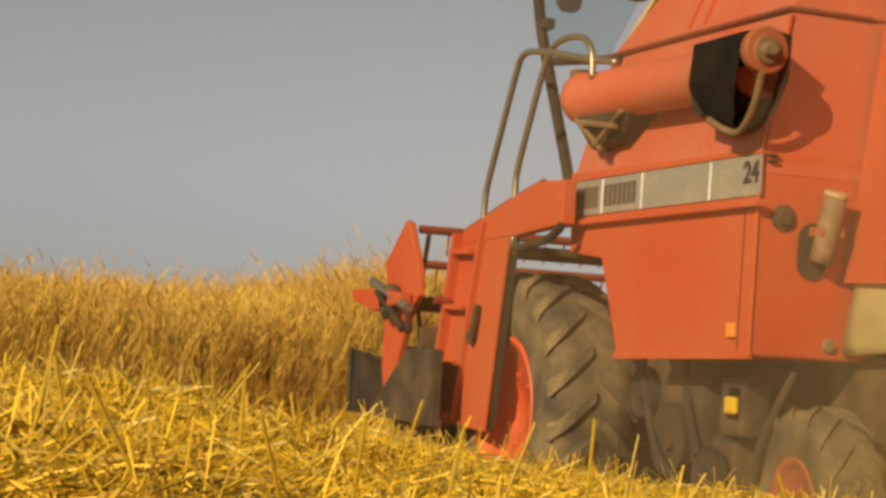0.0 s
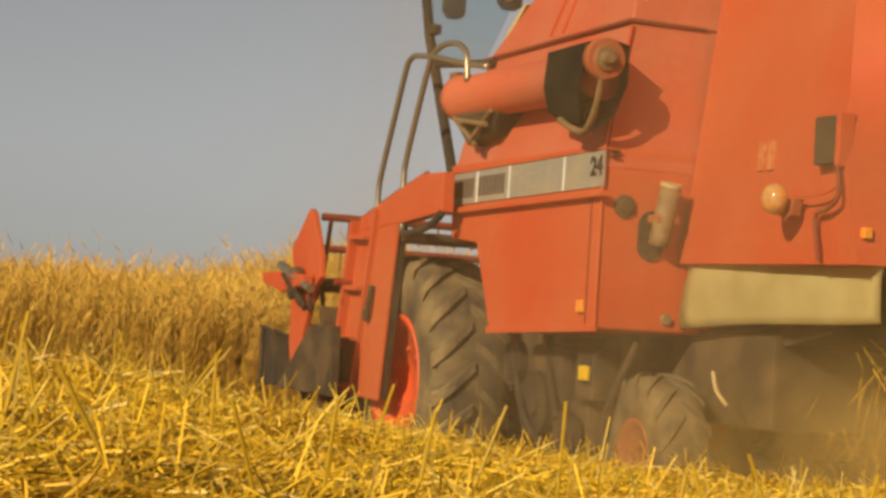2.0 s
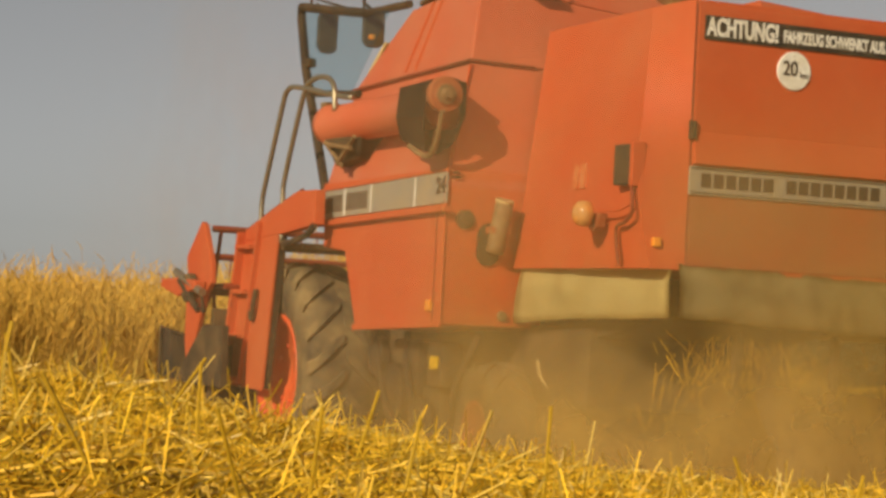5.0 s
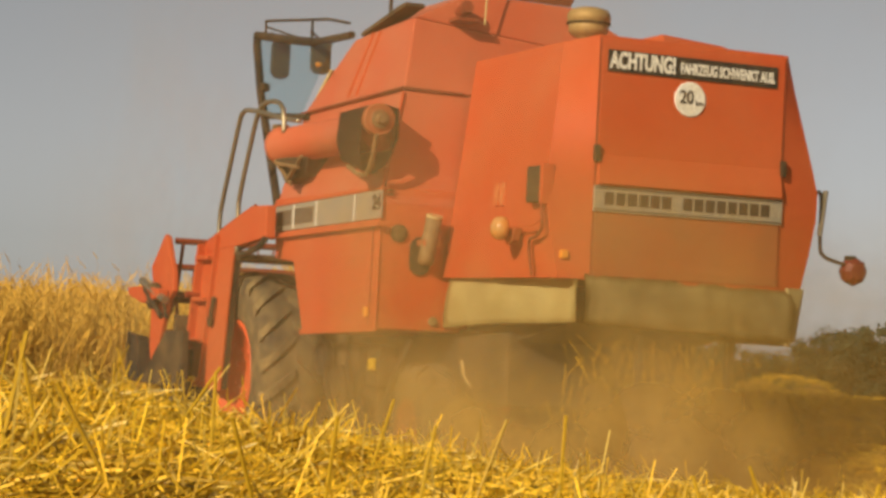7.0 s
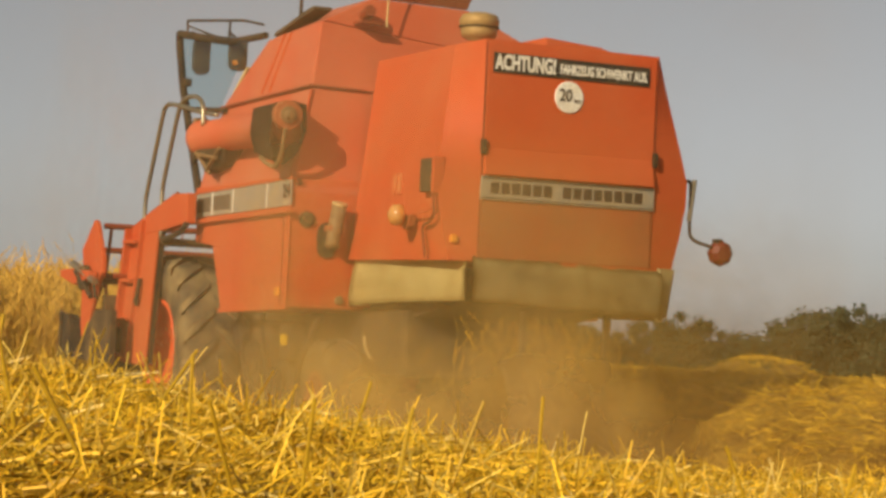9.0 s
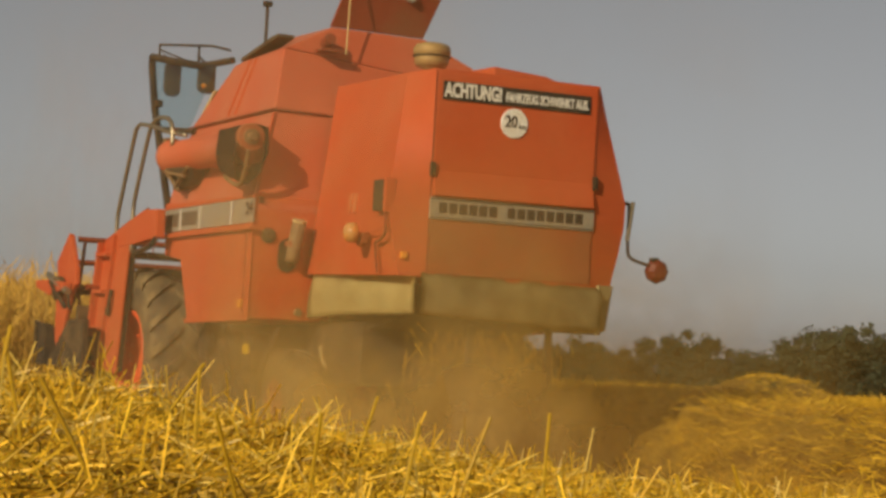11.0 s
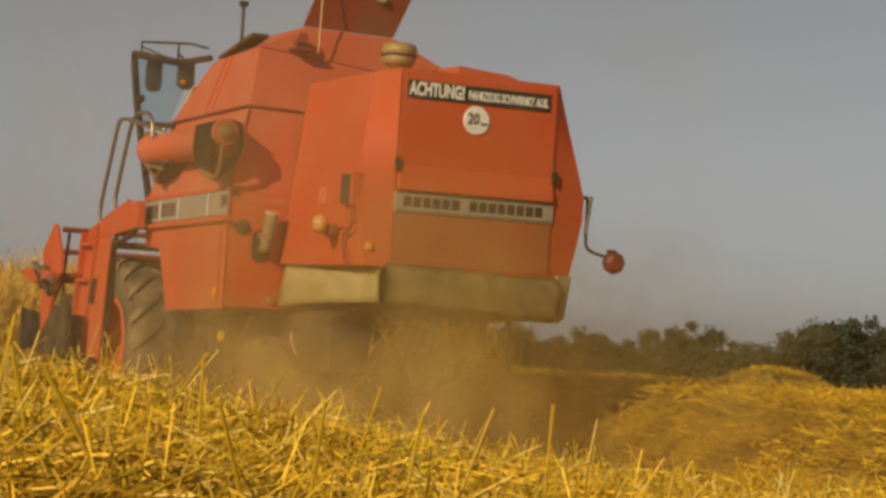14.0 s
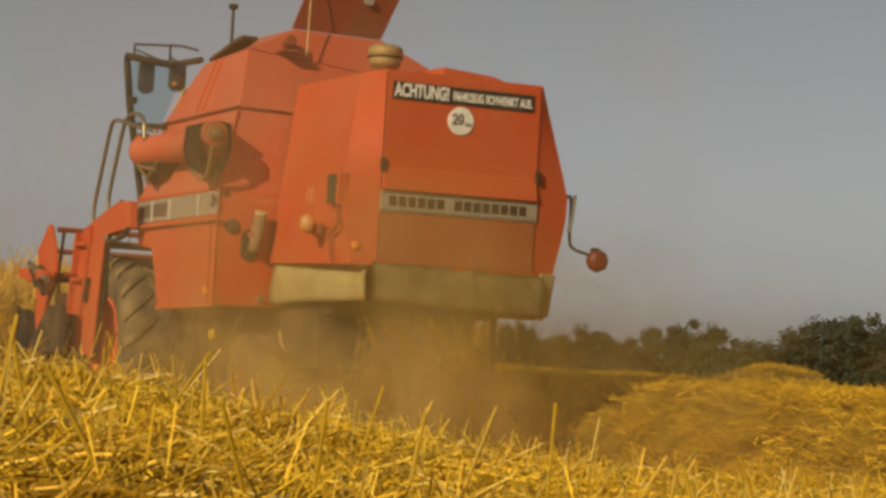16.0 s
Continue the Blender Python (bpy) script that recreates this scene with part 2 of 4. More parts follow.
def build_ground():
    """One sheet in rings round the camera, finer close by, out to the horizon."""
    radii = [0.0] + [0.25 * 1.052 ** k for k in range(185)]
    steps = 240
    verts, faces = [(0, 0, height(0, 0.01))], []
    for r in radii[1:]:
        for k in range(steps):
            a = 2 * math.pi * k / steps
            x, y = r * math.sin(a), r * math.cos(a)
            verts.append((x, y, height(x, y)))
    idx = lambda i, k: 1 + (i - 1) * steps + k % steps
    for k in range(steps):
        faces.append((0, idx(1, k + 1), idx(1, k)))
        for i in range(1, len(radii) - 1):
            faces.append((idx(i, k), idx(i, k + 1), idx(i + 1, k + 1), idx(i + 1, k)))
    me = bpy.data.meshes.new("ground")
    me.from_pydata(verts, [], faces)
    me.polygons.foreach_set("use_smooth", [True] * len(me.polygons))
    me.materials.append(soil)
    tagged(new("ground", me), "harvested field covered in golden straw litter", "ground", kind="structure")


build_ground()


# ---- the combine harvester: x to its right, y ahead, z up ----
harvester = thing("combine_harvester", "dusty orange-red combine harvester driving through ripe grain", "combine harvester")


def rx(s, *xs):
    a = [s * abs(x) for x in xs]
    return a if a[0] <= a[-1] else a[::-1]


def build_body():
    H = harvester
    # lower body with its side panels
    side = [(1.62, 0.96), (2.89, 0.91), (3.13, 1.37), (3.50, 1.40), (3.55, 1.80), (1.62, 1.82)]
    body = part("body", slab(side, -1.17, 1.17, 0.012), red, H, "orange-red sheet steel body")
    # shoulder over it, leaning inward
    low = [(-1.166, 1.617, 1.72), (1.166, 1.617, 1.72), (1.166, 3.54, 1.72), (-1.166, 3.54, 1.72)]
    high = [(-1.04, 1.66, 2.41), (1.04, 1.66, 2.41), (1.04, 3.42, 2.37), (-1.04, 3.42, 2.37)]
    part("shoulder", loft(low, high, 0.0), red_sky_sheen, H)
    # grain tank with its seam, ribs and peaked top
    low = [(-1.05, 1.65, 2.415), (1.05, 1.65, 2.415), (1.05, 3.43, 2.375), (-1.05, 3.43, 2.375)]
    high = [(-0.97, 1.73, 2.87), (0.97, 1.73, 2.68), (0.97, 2.72, 2.68), (-0.97, 2.72, 2.83)]
    tank = part("grain_tank", loft(low, high, 0.012), red_sky_sheen, H, "pale orange-red grain tank with a peaked top")
    low = [(-0.955, 1.74, 2.873), (0.955, 1.74, 2.685), (0.955, 2.70, 2.685), (-0.955, 2.70, 2.835)]
    high = [(-0.60, 1.77, 3.06), (0.13, 1.77, 3.05), (0.13, 2.45, 3.05), (-0.60, 2.45, 3.06)]
    part("tank_top", loft(low, high, 0.01), red_sky_sheen, tank)
    part("seam", tube([(-1.055, 3.44, 2.39), (-1.06, 1.645, 2.425), (-0.66, 1.645, 2.42)], 0.009, 6), red_dark, tank)
    for y0, y1 in ((2.55, 2.28), (2.40, 2.16)):
        part("rib", tube([(-1.045, y0 + 0.05, 2.44), (-0.975, y1 + 0.1, 2.84)], 0.010, 6), red, tank)
    part("edge_strip", slab([(3.485, 2.37), (3.43, 2.37), (3.2, 2.53), (3.02, 2.655), (3.05, 2.665), (3.2, 2.57)], -1.01, -0.93, 0.004), cream, tank, "torn cream sealing strip")
    # walkway plank on top, and the raised tank lid
    part("roof_plank", slab([(2.72, 2.86), (2.72, 2.885), (2.10, 2.99), (1.98, 3.0), (1.98, 2.975)], -0.93, -0.80, 0.005), grime, tank)
    lid = part("tank_lid", loft([(-0.60, 1.80, 3.07), (0.13, 1.80, 3.06), (0.30, 1.62, 3.62), (-0.46, 1.62, 3.62)],
                                [(-0.60, 1.83, 3.07), (0.13, 1.83, 3.06), (0.30, 1.65, 3.62), (-0.46, 1.65, 3.62)], 0.006), red_dark, H, "raised dark red tank lid")
    part("latch", lathe([(0.0, -0.02), (0.035, -0.02), (0.035, 0.02), (0.0, 0.02)], 14, "y", (-0.03, 1.70, 3.33)), alu, lid)
    part("lid_stay", tube([(-0.53, 1.66, 2.86), (-0.54, 1.60, 3.6)], 0.0065, 6), cream, H)
    part("tank_lamp", tube([(-0.66, 1.74, 2.93), (-0.66, 1.64, 2.96)], 0.042, 12), red_dark, H)
    part("lamp_foot", box(-0.74, -0.58, 1.60, 1.74, 2.865, 2.885, 0.003), red_dark, H)
    ant = part("stack", tube([(-0.9, 2.3, 2.97), (-0.9, 2.3, 3.24)], 0.013, 8), steel_dark, H)
    part("cap", box(-0.93, -0.87, 2.27, 2.33, 3.23, 3.27, 0.008), steel_dark, ant)
    # corner posts and beads of the sheet metal
    part("corner_bead", tube([(-1.172, 1.617, 0.97), (-1.172, 1.617, 1.81), (-1.05, 1.65, 2.40)], 0.008, 6), red, H)
    part("lower_lip", slab([(1.60, 0.945), (2.90, 0.895), (2.90, 0.93), (1.60, 0.98)], -1.185, -1.165, 0.004), red, H)
    part("panel_joint", box(-1.176, -1.17, 1.716, 1.724, 0.97, 1.60, 0.0), red_dark, H)
    # decal ledge and decal
    part("ledge", slab([(1.56, 1.575), (3.56, 1.525), (3.56, 1.555), (1.56, 1.605)], -1.215, -1.165, 0.005), red, H)
    decal = part("side_decal", slab([(1.60, 1.625), (3.54, 1.575), (3.54, 1.745), (1.60, 1.795)], -1.179, -1.168, 0.002), alu, H, "grey decal strip with dark bars")
    zc = lambda y: 1.71 - (y - 1.60) * 0.0258
    for y0, y1, h in ((3.46, 3.18, 0.052), (3.12, 2.76, 0.052)):
        n = 7
        for k in range(n):
            a, b = y0 + (y1 - y0) * k / n, y0 + (y1 - y0) * (k + 0.72) / n
            part("bar", slab([(a, zc(a) - h), (b, zc(b) - h), (b, zc(b) + h), (a, zc(a) + h)], -1.182, -1.178, 0.0), worn_letters, decal)
    for y in (3.15, 2.72, 2.05):
        part("divider_line", slab([(y, zc(y) - 0.083), (y - 0.018, zc(y) - 0.083), (y - 0.018, zc(y) + 0.083), (y, zc(y) + 0.083)], -1.1815, -1.178, 0.0), white, decal)
    lettering("number", "24", 0.125, letter_grey, decal, Matrix.Translation((-1.181, 1.675, zc(1.675) + 0.01)) @ pose(0, 0, 0, 90, 0, -90) @ pose(0, 0, 0, 0, 0, 1.5), fit=0.13, heavy=0.03)
    part("trim", slab([(1.60, 1.80), (3.54, 1.75), (3.54, 1.765), (1.60, 1.815)], -1.181, -1.168, 0.0), red, H)
    # small fittings
    part("marker_lamp", box(-1.19, -1.17, 1.73, 1.80, 1.03, 1.09, 0.006), amber, H, "small amber reflector")
    part("reflector", box(-0.77, -0.73, -0.004, 0.03, 1.395, 1.44, 0.006), amber, H)
    knob = part("round_cover", lathe([(0.0, 1.590), (0.03, 1.590), (0.035, 1.605), (0.055, 1.608), (0.055, 1.625), (0.0, 1.625)], 16, "y", (-1.05, 0, 1.54)), grime, H)
    part("socket", lathe([(0.0, 1.60), (0.025, 1.60), (0.03, 1.612), (0.03, 1.63), (0.0, 1.63)], 12, "y", (-0.80, 0, 1.02)), tan_metal, H)
    part("clip", box(-1.14, -1.10, 1.595, 1.625, 1.79, 1.80, 0.002), steel_dark, H)
    part("clip", box(-1.14, -1.10, 1.595, 1.625, 1.765, 1.775, 0.002), steel_dark, H)
    # canister that leans from the rear wall
    can = part("canister", tube([(-0.892, 1.560, 1.365), (-0.888, 1.553, 1.40), (-0.870, 1.505, 1.645)], 0.050, 14), tan_metal, H, "dusty brown canister", True)
    part("lid", tube([(-0.870, 1.506, 1.642), (-0.869, 1.502, 1.658)], 0.053, 14), cream, can)
    part("clamp", box(-0.93, -0.82, 1.50, 1.63, 1.47, 1.51, 0.006), red_dusty, can)
    # flat dark plate for the slot's shaded inside; no opening is cut
    slot_shade = [(-0.905 + 0.068 * math.cos(a), (1.46 if math.sin(a) > 0 else 1.36) + 0.068 * math.sin(a)) for a in (2 * math.pi * (k + 0.5) / 20 for k in range(20))]
    part("slot_shade", plate(slot_shade, 1.606, 1.622, 0.0), steel_dark, H)


def build_hood():
    H = harvester
    # rear hood: a core, and pressed flanks that bulge at mid height
    zs = [2.62, 2.42, 2.2, 2.0, 1.85, 1.70, 1.5, 1.29]
    front = [0.60 + 0.155 * (2.62 - z) / 1.33 for z in zs]
    rear = [0.615, 0.68, 0.752, 0.818, 0.862, 0.858, 0.82, 0.77]
    back = {-1: [0.40, 0.30, 0.19, 0.09, 0.04, 0.03, 0.03, 0.03], 1: [0.03] * 8}
    ring = lambda zi, d: [(-front[zi] + d, 1.60, zs[zi]), (-rear[zi] + d, back[-1][zi], zs[zi]), (-0.60, -0.004, zs[zi]), (0.60, -0.004, zs[zi]), (rear[zi] - d, back[1][zi], zs[zi]), (front[zi] - d, 1.60, zs[zi])]
    bm = bmesh.new()
    levels = [[bm.verts.new(p) for p in ring(i, 0.0)] for i in range(len(zs))]
    for a, b in zip(levels, levels[1:]):
        for i in range(6):
            bm.faces.new((a[i], a[(i + 1) % 6], b[(i + 1) % 6], b[i]))
    bm.faces.new(levels[0])
    bm.faces.new(levels[-1])
    hood = part("rear_hood", bm, red, H, "angular orange-red rear hood", True)
    for e in hood.data.edges:          # the upright folds and the rims stay crisp, the panels bend softly
        a, b = e.vertices
        if a // 6 != b // 6 or a // 6 in (0, len(zs) - 1):
            e.use_edge_sharp = True
    # upper door, decal, lower soiled door
    door = part("rear_door", box(-0.585, 0.585, -0.012, 0.025, 1.80, 2.60, 0.006), red, H, "upper rear door with warning signs")
    low_door = part("lower_door", box(-0.585, 0.585, -0.010, 0.022, 1.31, 1.655, 0.004), red_dusty, H, "dust-coated lower rear door")
    for x in (-0.593, 0.593):
        part("gasket", box(x - 0.005, x + 0.005, -0.008, 0.022, 1.31, 2.60, 0.0), red_dark, door)
        part("latch", box(x - 0.02, x + 0.015, -0.035, -0.008, 1.93, 2.02, 0.006), steel_dark, door)
    part("fold", loft([(-0.583, -0.042, 1.81), (0.583, -0.042, 1.81), (0.583, 0.0, 1.81), (-0.583, 0.0, 1.81)], [(-0.583, -0.013, 1.97), (0.583, -0.013, 1.97), (0.583, 0.0, 1.97), (-0.583, 0.0, 1.97)], 0.004), red, door)
    # brand strip with plain bars for its letters
    strip = part("rear_decal", box(-0.598, 0.598, -0.020, 0.020, 1.66, 1.80, 0.003), alu, H, "grey decal strip with dark bars")
    x = -0.535
    for word in (6, 8):
        for k in range(word):
            part("bar", box(x, x + 0.056, -0.023, -0.018, 1.699, 1.767, 0.0), letter_grey, strip)
            x += 0.0715
        x += 0.062
    for z in (1.672, 1.788):
        part("rule", box(-0.59, 0.59, -0.0225, -0.018, z - 0.003, z + 0.003, 0.0), letter_grey, strip)
    # warning sign
    sign = part("warning_sign", box(-0.55, 0.53, -0.020, -0.010, 2.425, 2.545, 0.002), black, H, "black warning strip with white capitals")
    lettering("lettering", "ACHTUNG!", 0.125, white, sign, Matrix.Translation((-0.335, -0.021, 2.485)) @ pose(0, 0, 0, 90, 0, 0), fit=0.41, heavy=0.034)
    lettering("lettering", "FAHRZEUG SCHWENKT AUS.", 0.082, white, sign, Matrix.Translation((0.205, -0.021, 2.479)) @ pose(0, 0, 0, 90, 0, 0), fit=0.61, heavy=0.034)
    disc = part("speed_sign", lathe([(0.0, -0.022), (0.094, -0.022), (0.097, -0.019), (0.097, -0.01), (0.0, -0.01)], 32, "y", (-0.03, 0, 2.315)), white, H, "round white 20 km speed sign")
    lettering("lettering", "20", 0.105, letter_grey, disc, Matrix.Translation((-0.055, -0.0235, 2.322)) @ pose(0, 0, 0, 90, 0, 0), fit=0.085, heavy=0.012)
    lettering("lettering", "km", 0.045, letter_grey, disc, Matrix.Translation((0.027, -0.0235, 2.297)) @ pose(0, 0, 0, 90, 0, 0), fit=0.045)
    # hump over the hood's top
    part("hood_hump", loft([(-0.06, 0.25, 2.60), (0.60, 0.25, 2.60), (0.60, 1.3, 2.60), (-0.06, 1.3, 2.60)],
                           [(0.04, 0.45, 2.735), (0.44, 0.45, 2.705), (0.44, 1.2, 2.705), (0.04, 1.2, 2.735)], 0.012), red, H)
    # air cleaner
    cleaner = part("air_cleaner", lathe([(0.0, 2.60), (0.05, 2.60), (0.05, 2.70), (0.095, 2.715), (0.115, 2.74), (0.118, 2.775), (0.112, 2.785), (0.125, 2.79), (0.128, 2.835), (0.112, 2.865), (0.06, 2.88), (0.0, 2.882)], 28, "z", (-0.30, 0.72, 0)), brass, H, "ribbed brass air cleaner", True)
    part("clamp", lathe([(0.119, 2.783), (0.13, 2.783), (0.13, 2.79), (0.119, 2.79)], 28, "z", (-0.30, 0.72, 0)), steel_dark, cleaner)
    # beacon lamp on the hood's flank
    lamp = part("flank_lamp", lathe([(0.0, -0.075), (0.035, -0.072), (0.058, -0.055), (0.066, -0.03), (0.066, 0.0), (0.05, 0.01), (0.0, 0.01)], 22, "x", (-0.90, 0.46, 1.555)), amber_lamp, H, "dusty amber lamp", True)
    part("bracket", slab([(0.53, 1.56), (0.39, 1.56), (0.415, 1.49), (0.46, 1.465), (0.505, 1.49)], -0.872, -0.82, 0.006), red_dusty, lamp)
    for y in (0.70, 0.80):
        part("sticker", loft([(-0.798 + 0.103 * (y - 0.76), y, 1.70), (-0.80 + 0.103 * (y - 0.69), y + 0.06, 1.70), (-0.77, y + 0.06, 1.70), (-0.77, y, 1.70)],
                             [(-0.790 + 0.103 * (y - 0.76), y, 1.83), (-0.792 + 0.103 * (y - 0.69), y + 0.06, 1.83), (-0.76, y + 0.06, 1.83), (-0.76, y, 1.83)], 0.0), sticker, H, "faded worn sticker")
    # vent box and the pipe under it
    vent = part("vent_box", box(-0.895, -0.82, 0.06, 0.22, 1.69, 1.89, 0.01), steel_dark, H, "grimy vent box")
    part("vent_flange", box(-0.893, -0.82, 0.03, 0.06, 1.68, 1.90, 0.006), red, vent)
    part("pipe", tube(smooth_line([(-0.88, 0.05, 1.68), (-0.87, 0.05, 1.56), (-0.85, 0.16, 1.51), (-0.83, 0.28, 1.48), (-0.80, 0.29, 1.30)]), 0.010, 8), red_dark, vent)
    part("cable", tube(smooth_line([(-0.87, 0.39, 1.575), (-0.865, 0.2, 1.57), (-0.87, 0.06, 1.60)]), 0.006, 6), red, lamp)
    # canvas skirts
    rows = []
    bm = bmesh.new()
    n, m = 26, 7
    for j in range(m + 1):
        v = j / m
        row = []
        for i in range(n + 1):
            u = i / n
            y = 1.56 - 1.53 * u + (0.05 * v if i == 0 else 0)
            x = -0.715 + 0.06 * u - 0.022 * math.sin(math.pi * v * 0.8) + 0.018 * noise.noise(Vector((u * 7, v * 2, 1))) + 0.02 * smooth(0.9, 1, u)
            row.append(bm.verts.new((x, y, 1.30 + 0.025 * u - (0.315 - 0.055 * u) * v + 0.010 * math.sin(u * 5) * v)))
        rows.append(row)
    for a, b in zip(rows, rows[1:]):
        for i in range(n):
            bm.faces.new((a[i], a[i + 1], b[i + 1], b[i]))
    bmesh.ops.solidify(bm, geom=list(bm.faces), thickness=0.012)
    part("side_skirt", bm, canvas, H, "pale canvas side skirt", True)
    rows = []
    bm = bmesh.new()
    n = 30
    for j in range(m + 1):
        v = j / m
        row = []
        for i in range(n + 1):
            u = i / n
            x = -0.63 + 1.31 * u
            row.append(bm.verts.new((x, -0.005 - 0.035 * math.sin(math.pi * v * 0.8) + 0.022 * noise.noise(Vector((u * 9, v * 2, 5))), 1.32 - 0.03 * u - (0.265 + 0.025 * u) * v + 0.012 * noise.noise(Vector((u * 6, 0, 2))) * v)))
        rows.append(row)
    for a, b in zip(rows, rows[1:]):
        for i in range(n):
            bm.faces.new((a[i], a[i + 1], b[i + 1], b[i]))
    bmesh.ops.solidify(bm, geom=list(bm.faces), thickness=0.012)
    part("rear_skirt", bm, canvas_dirty, H, "soiled brown canvas rear skirt", True)
    part("corner_flap", loft([(0.655, -0.03, 0.985), (0.775, 0.06, 1.01), (0.765, 0.075, 1.01), (0.645, -0.015, 0.985)],
                             [(0.665, -0.012, 1.31), (0.80, 0.03, 1.31), (0.79, 0.045, 1.31), (0.655, 0.003, 1.31)], 0.003), canvas_dirty, H, "folded canvas corner flap")
    part("right_skirt", slab([(0.0, 0.98), (1.5, 0.98), (1.5, 1.30), (0.0, 1.30)], 0.685, 0.705, 0.005), canvas_dirty, H)
    # tail lamp on its bracket
    arm = part("lamp_bracket", tube(smooth_line([(0.86, 0.05, 1.86), (0.90, 0.05, 1.85), (0.905, 0.05, 1.60), (0.93, 0.05, 1.51), (1.06, 0.05, 1.47), (1.12, 0.05, 1.46)]), 0.011, 8), steel_dark, H, "bent steel bracket")
    part("hinge_plate", tube([(0.93, 0.05, 1.88), (0.90, 0.05, 1.62)], 0.016, 8), rail_steel, arm)
    tail = part("tail_lamp", lathe([(0.0, -0.05), (0.05, -0.045), (0.078, -0.02), (0.085, 0.01), (0.07, 0.05), (0.0, 0.06)], 8, "y", (1.145, 0.05, 1.43)), red_lens, H, "red tail lamp")
    part("mount", box(1.10, 1.15, 0.03, 0.09, 1.47, 1.52, 0.008), steel_dark, tail)


def build_auger():
    H = harvester
    aug = part("auger_tube", lathe([(0.0, 1.62), (0.125, 1.62), (0.128, 1.66), (0.118, 1.68), (0.118, 3.30), (0.13, 3.31), (0.13, 3.38), (0.09, 3.42), (0.0, 3.43)], 28, "y", (-1.20, 0, 2.155)), red_sky_sheen, H, "pale red unloading auger tube", True)
    part("cap_knob", box(-1.26, -1.16, 3.37, 3.45, 2.26, 2.30, 0.01), tan_metal, aug)
    # open elbow housing with its lip
    fore = [(-1.33, 1.98, 2.27), (-1.22, 1.98, 2.29), (-1.10, 1.98, 2.28), (-1.08, 1.98, 2.10), (-1.12, 1.98, 1.97), (-1.22, 1.98, 1.94), (-1.31, 1.98, 1.98), (-1.345, 1.98, 2.10)]
    aft = [(-1.37, 1.46, 2.27), (-1.26, 1.42, 2.29), (-1.16, 1.44, 2.27), (-1.13, 1.50, 2.10), (-1.17, 1.54, 1.95), (-1.25, 1.58, 1.875), (-1.33, 1.58, 1.90), (-1.38, 1.50, 2.06)]
    bm = bmesh.new()
    rings = [[bm.verts.new(p) for p in ring] for ring in (fore, aft)]
    for k in range(8):
        bm.faces.new((rings[0][k], rings[0][(k + 1) % 8], rings[1][(k + 1) % 8], rings[1][k]))
    bm.faces.new(rings[0])
    bmesh.ops.solidify(bm, geom=list(bm.faces), thickness=0.012)
    elbow = part("elbow", bm, elbow_shade, H, "dark open elbow housing")
    part("lip", tube(smooth_line([(-1.33, 1.80, 1.935), (-1.31, 1.70, 1.89), (-1.29, 1.60, 1.875), (-1.31, 1.46, 1.96), (-1.33, 1.36, 2.10)]), 0.016, 8), tan_metal, elbow)
    pul = part("pulley", lathe([(0.0, 1.34), (0.028, 1.34), (0.03, 1.362), (0.060, 1.368), (0.064, 1.378), (0.088, 1.362), (0.096, 1.367), (0.096, 1.42), (0.08, 1.43), (0.0, 1.43)], 30, "y", (-1.31, 0, 2.19)), red_dusty, H, "dusty red belt pulley", True)
    part("hub", lathe([(0.0, 1.32), (0.024, 1.32), (0.028, 1.34), (0.034, 1.355), (0.056, 1.358), (0.056, 1.365), (0.0, 1.365)], 16, "y", (-1.31, 0, 2.19)), tan_metal, pul)
    part("shaft", tube([(-1.31, 1.42, 2.19), (-1.24, 1.95, 2.15)], 0.03, 8), grime, pul)
    br = part("auger_bracket", loft([(-1.22, 3.22, 1.89), (-1.10, 3.22, 1.89), (-1.10, 2.90, 1.93), (-1.20, 2.90, 1.93)],
                                    [(-1.28, 3.34, 2.06), (-1.08, 3.34, 2.06), (-1.08, 2.72, 2.07), (-1.26, 2.72, 2.07)], 0.02), grime, H, "grimy auger bracket packed with chaff")
    for a, b in (((-1.27, 3.3, 2.04), (-1.24, 3.05, 1.88)), ((-1.27, 2.8, 2.05), (-1.25, 3.12, 1.90)), ((-1.29, 3.2, 2.02), (-1.27, 2.85, 1.98))):
        part("rod", tube([a, b], 0.014, 6), tan_metal, br)


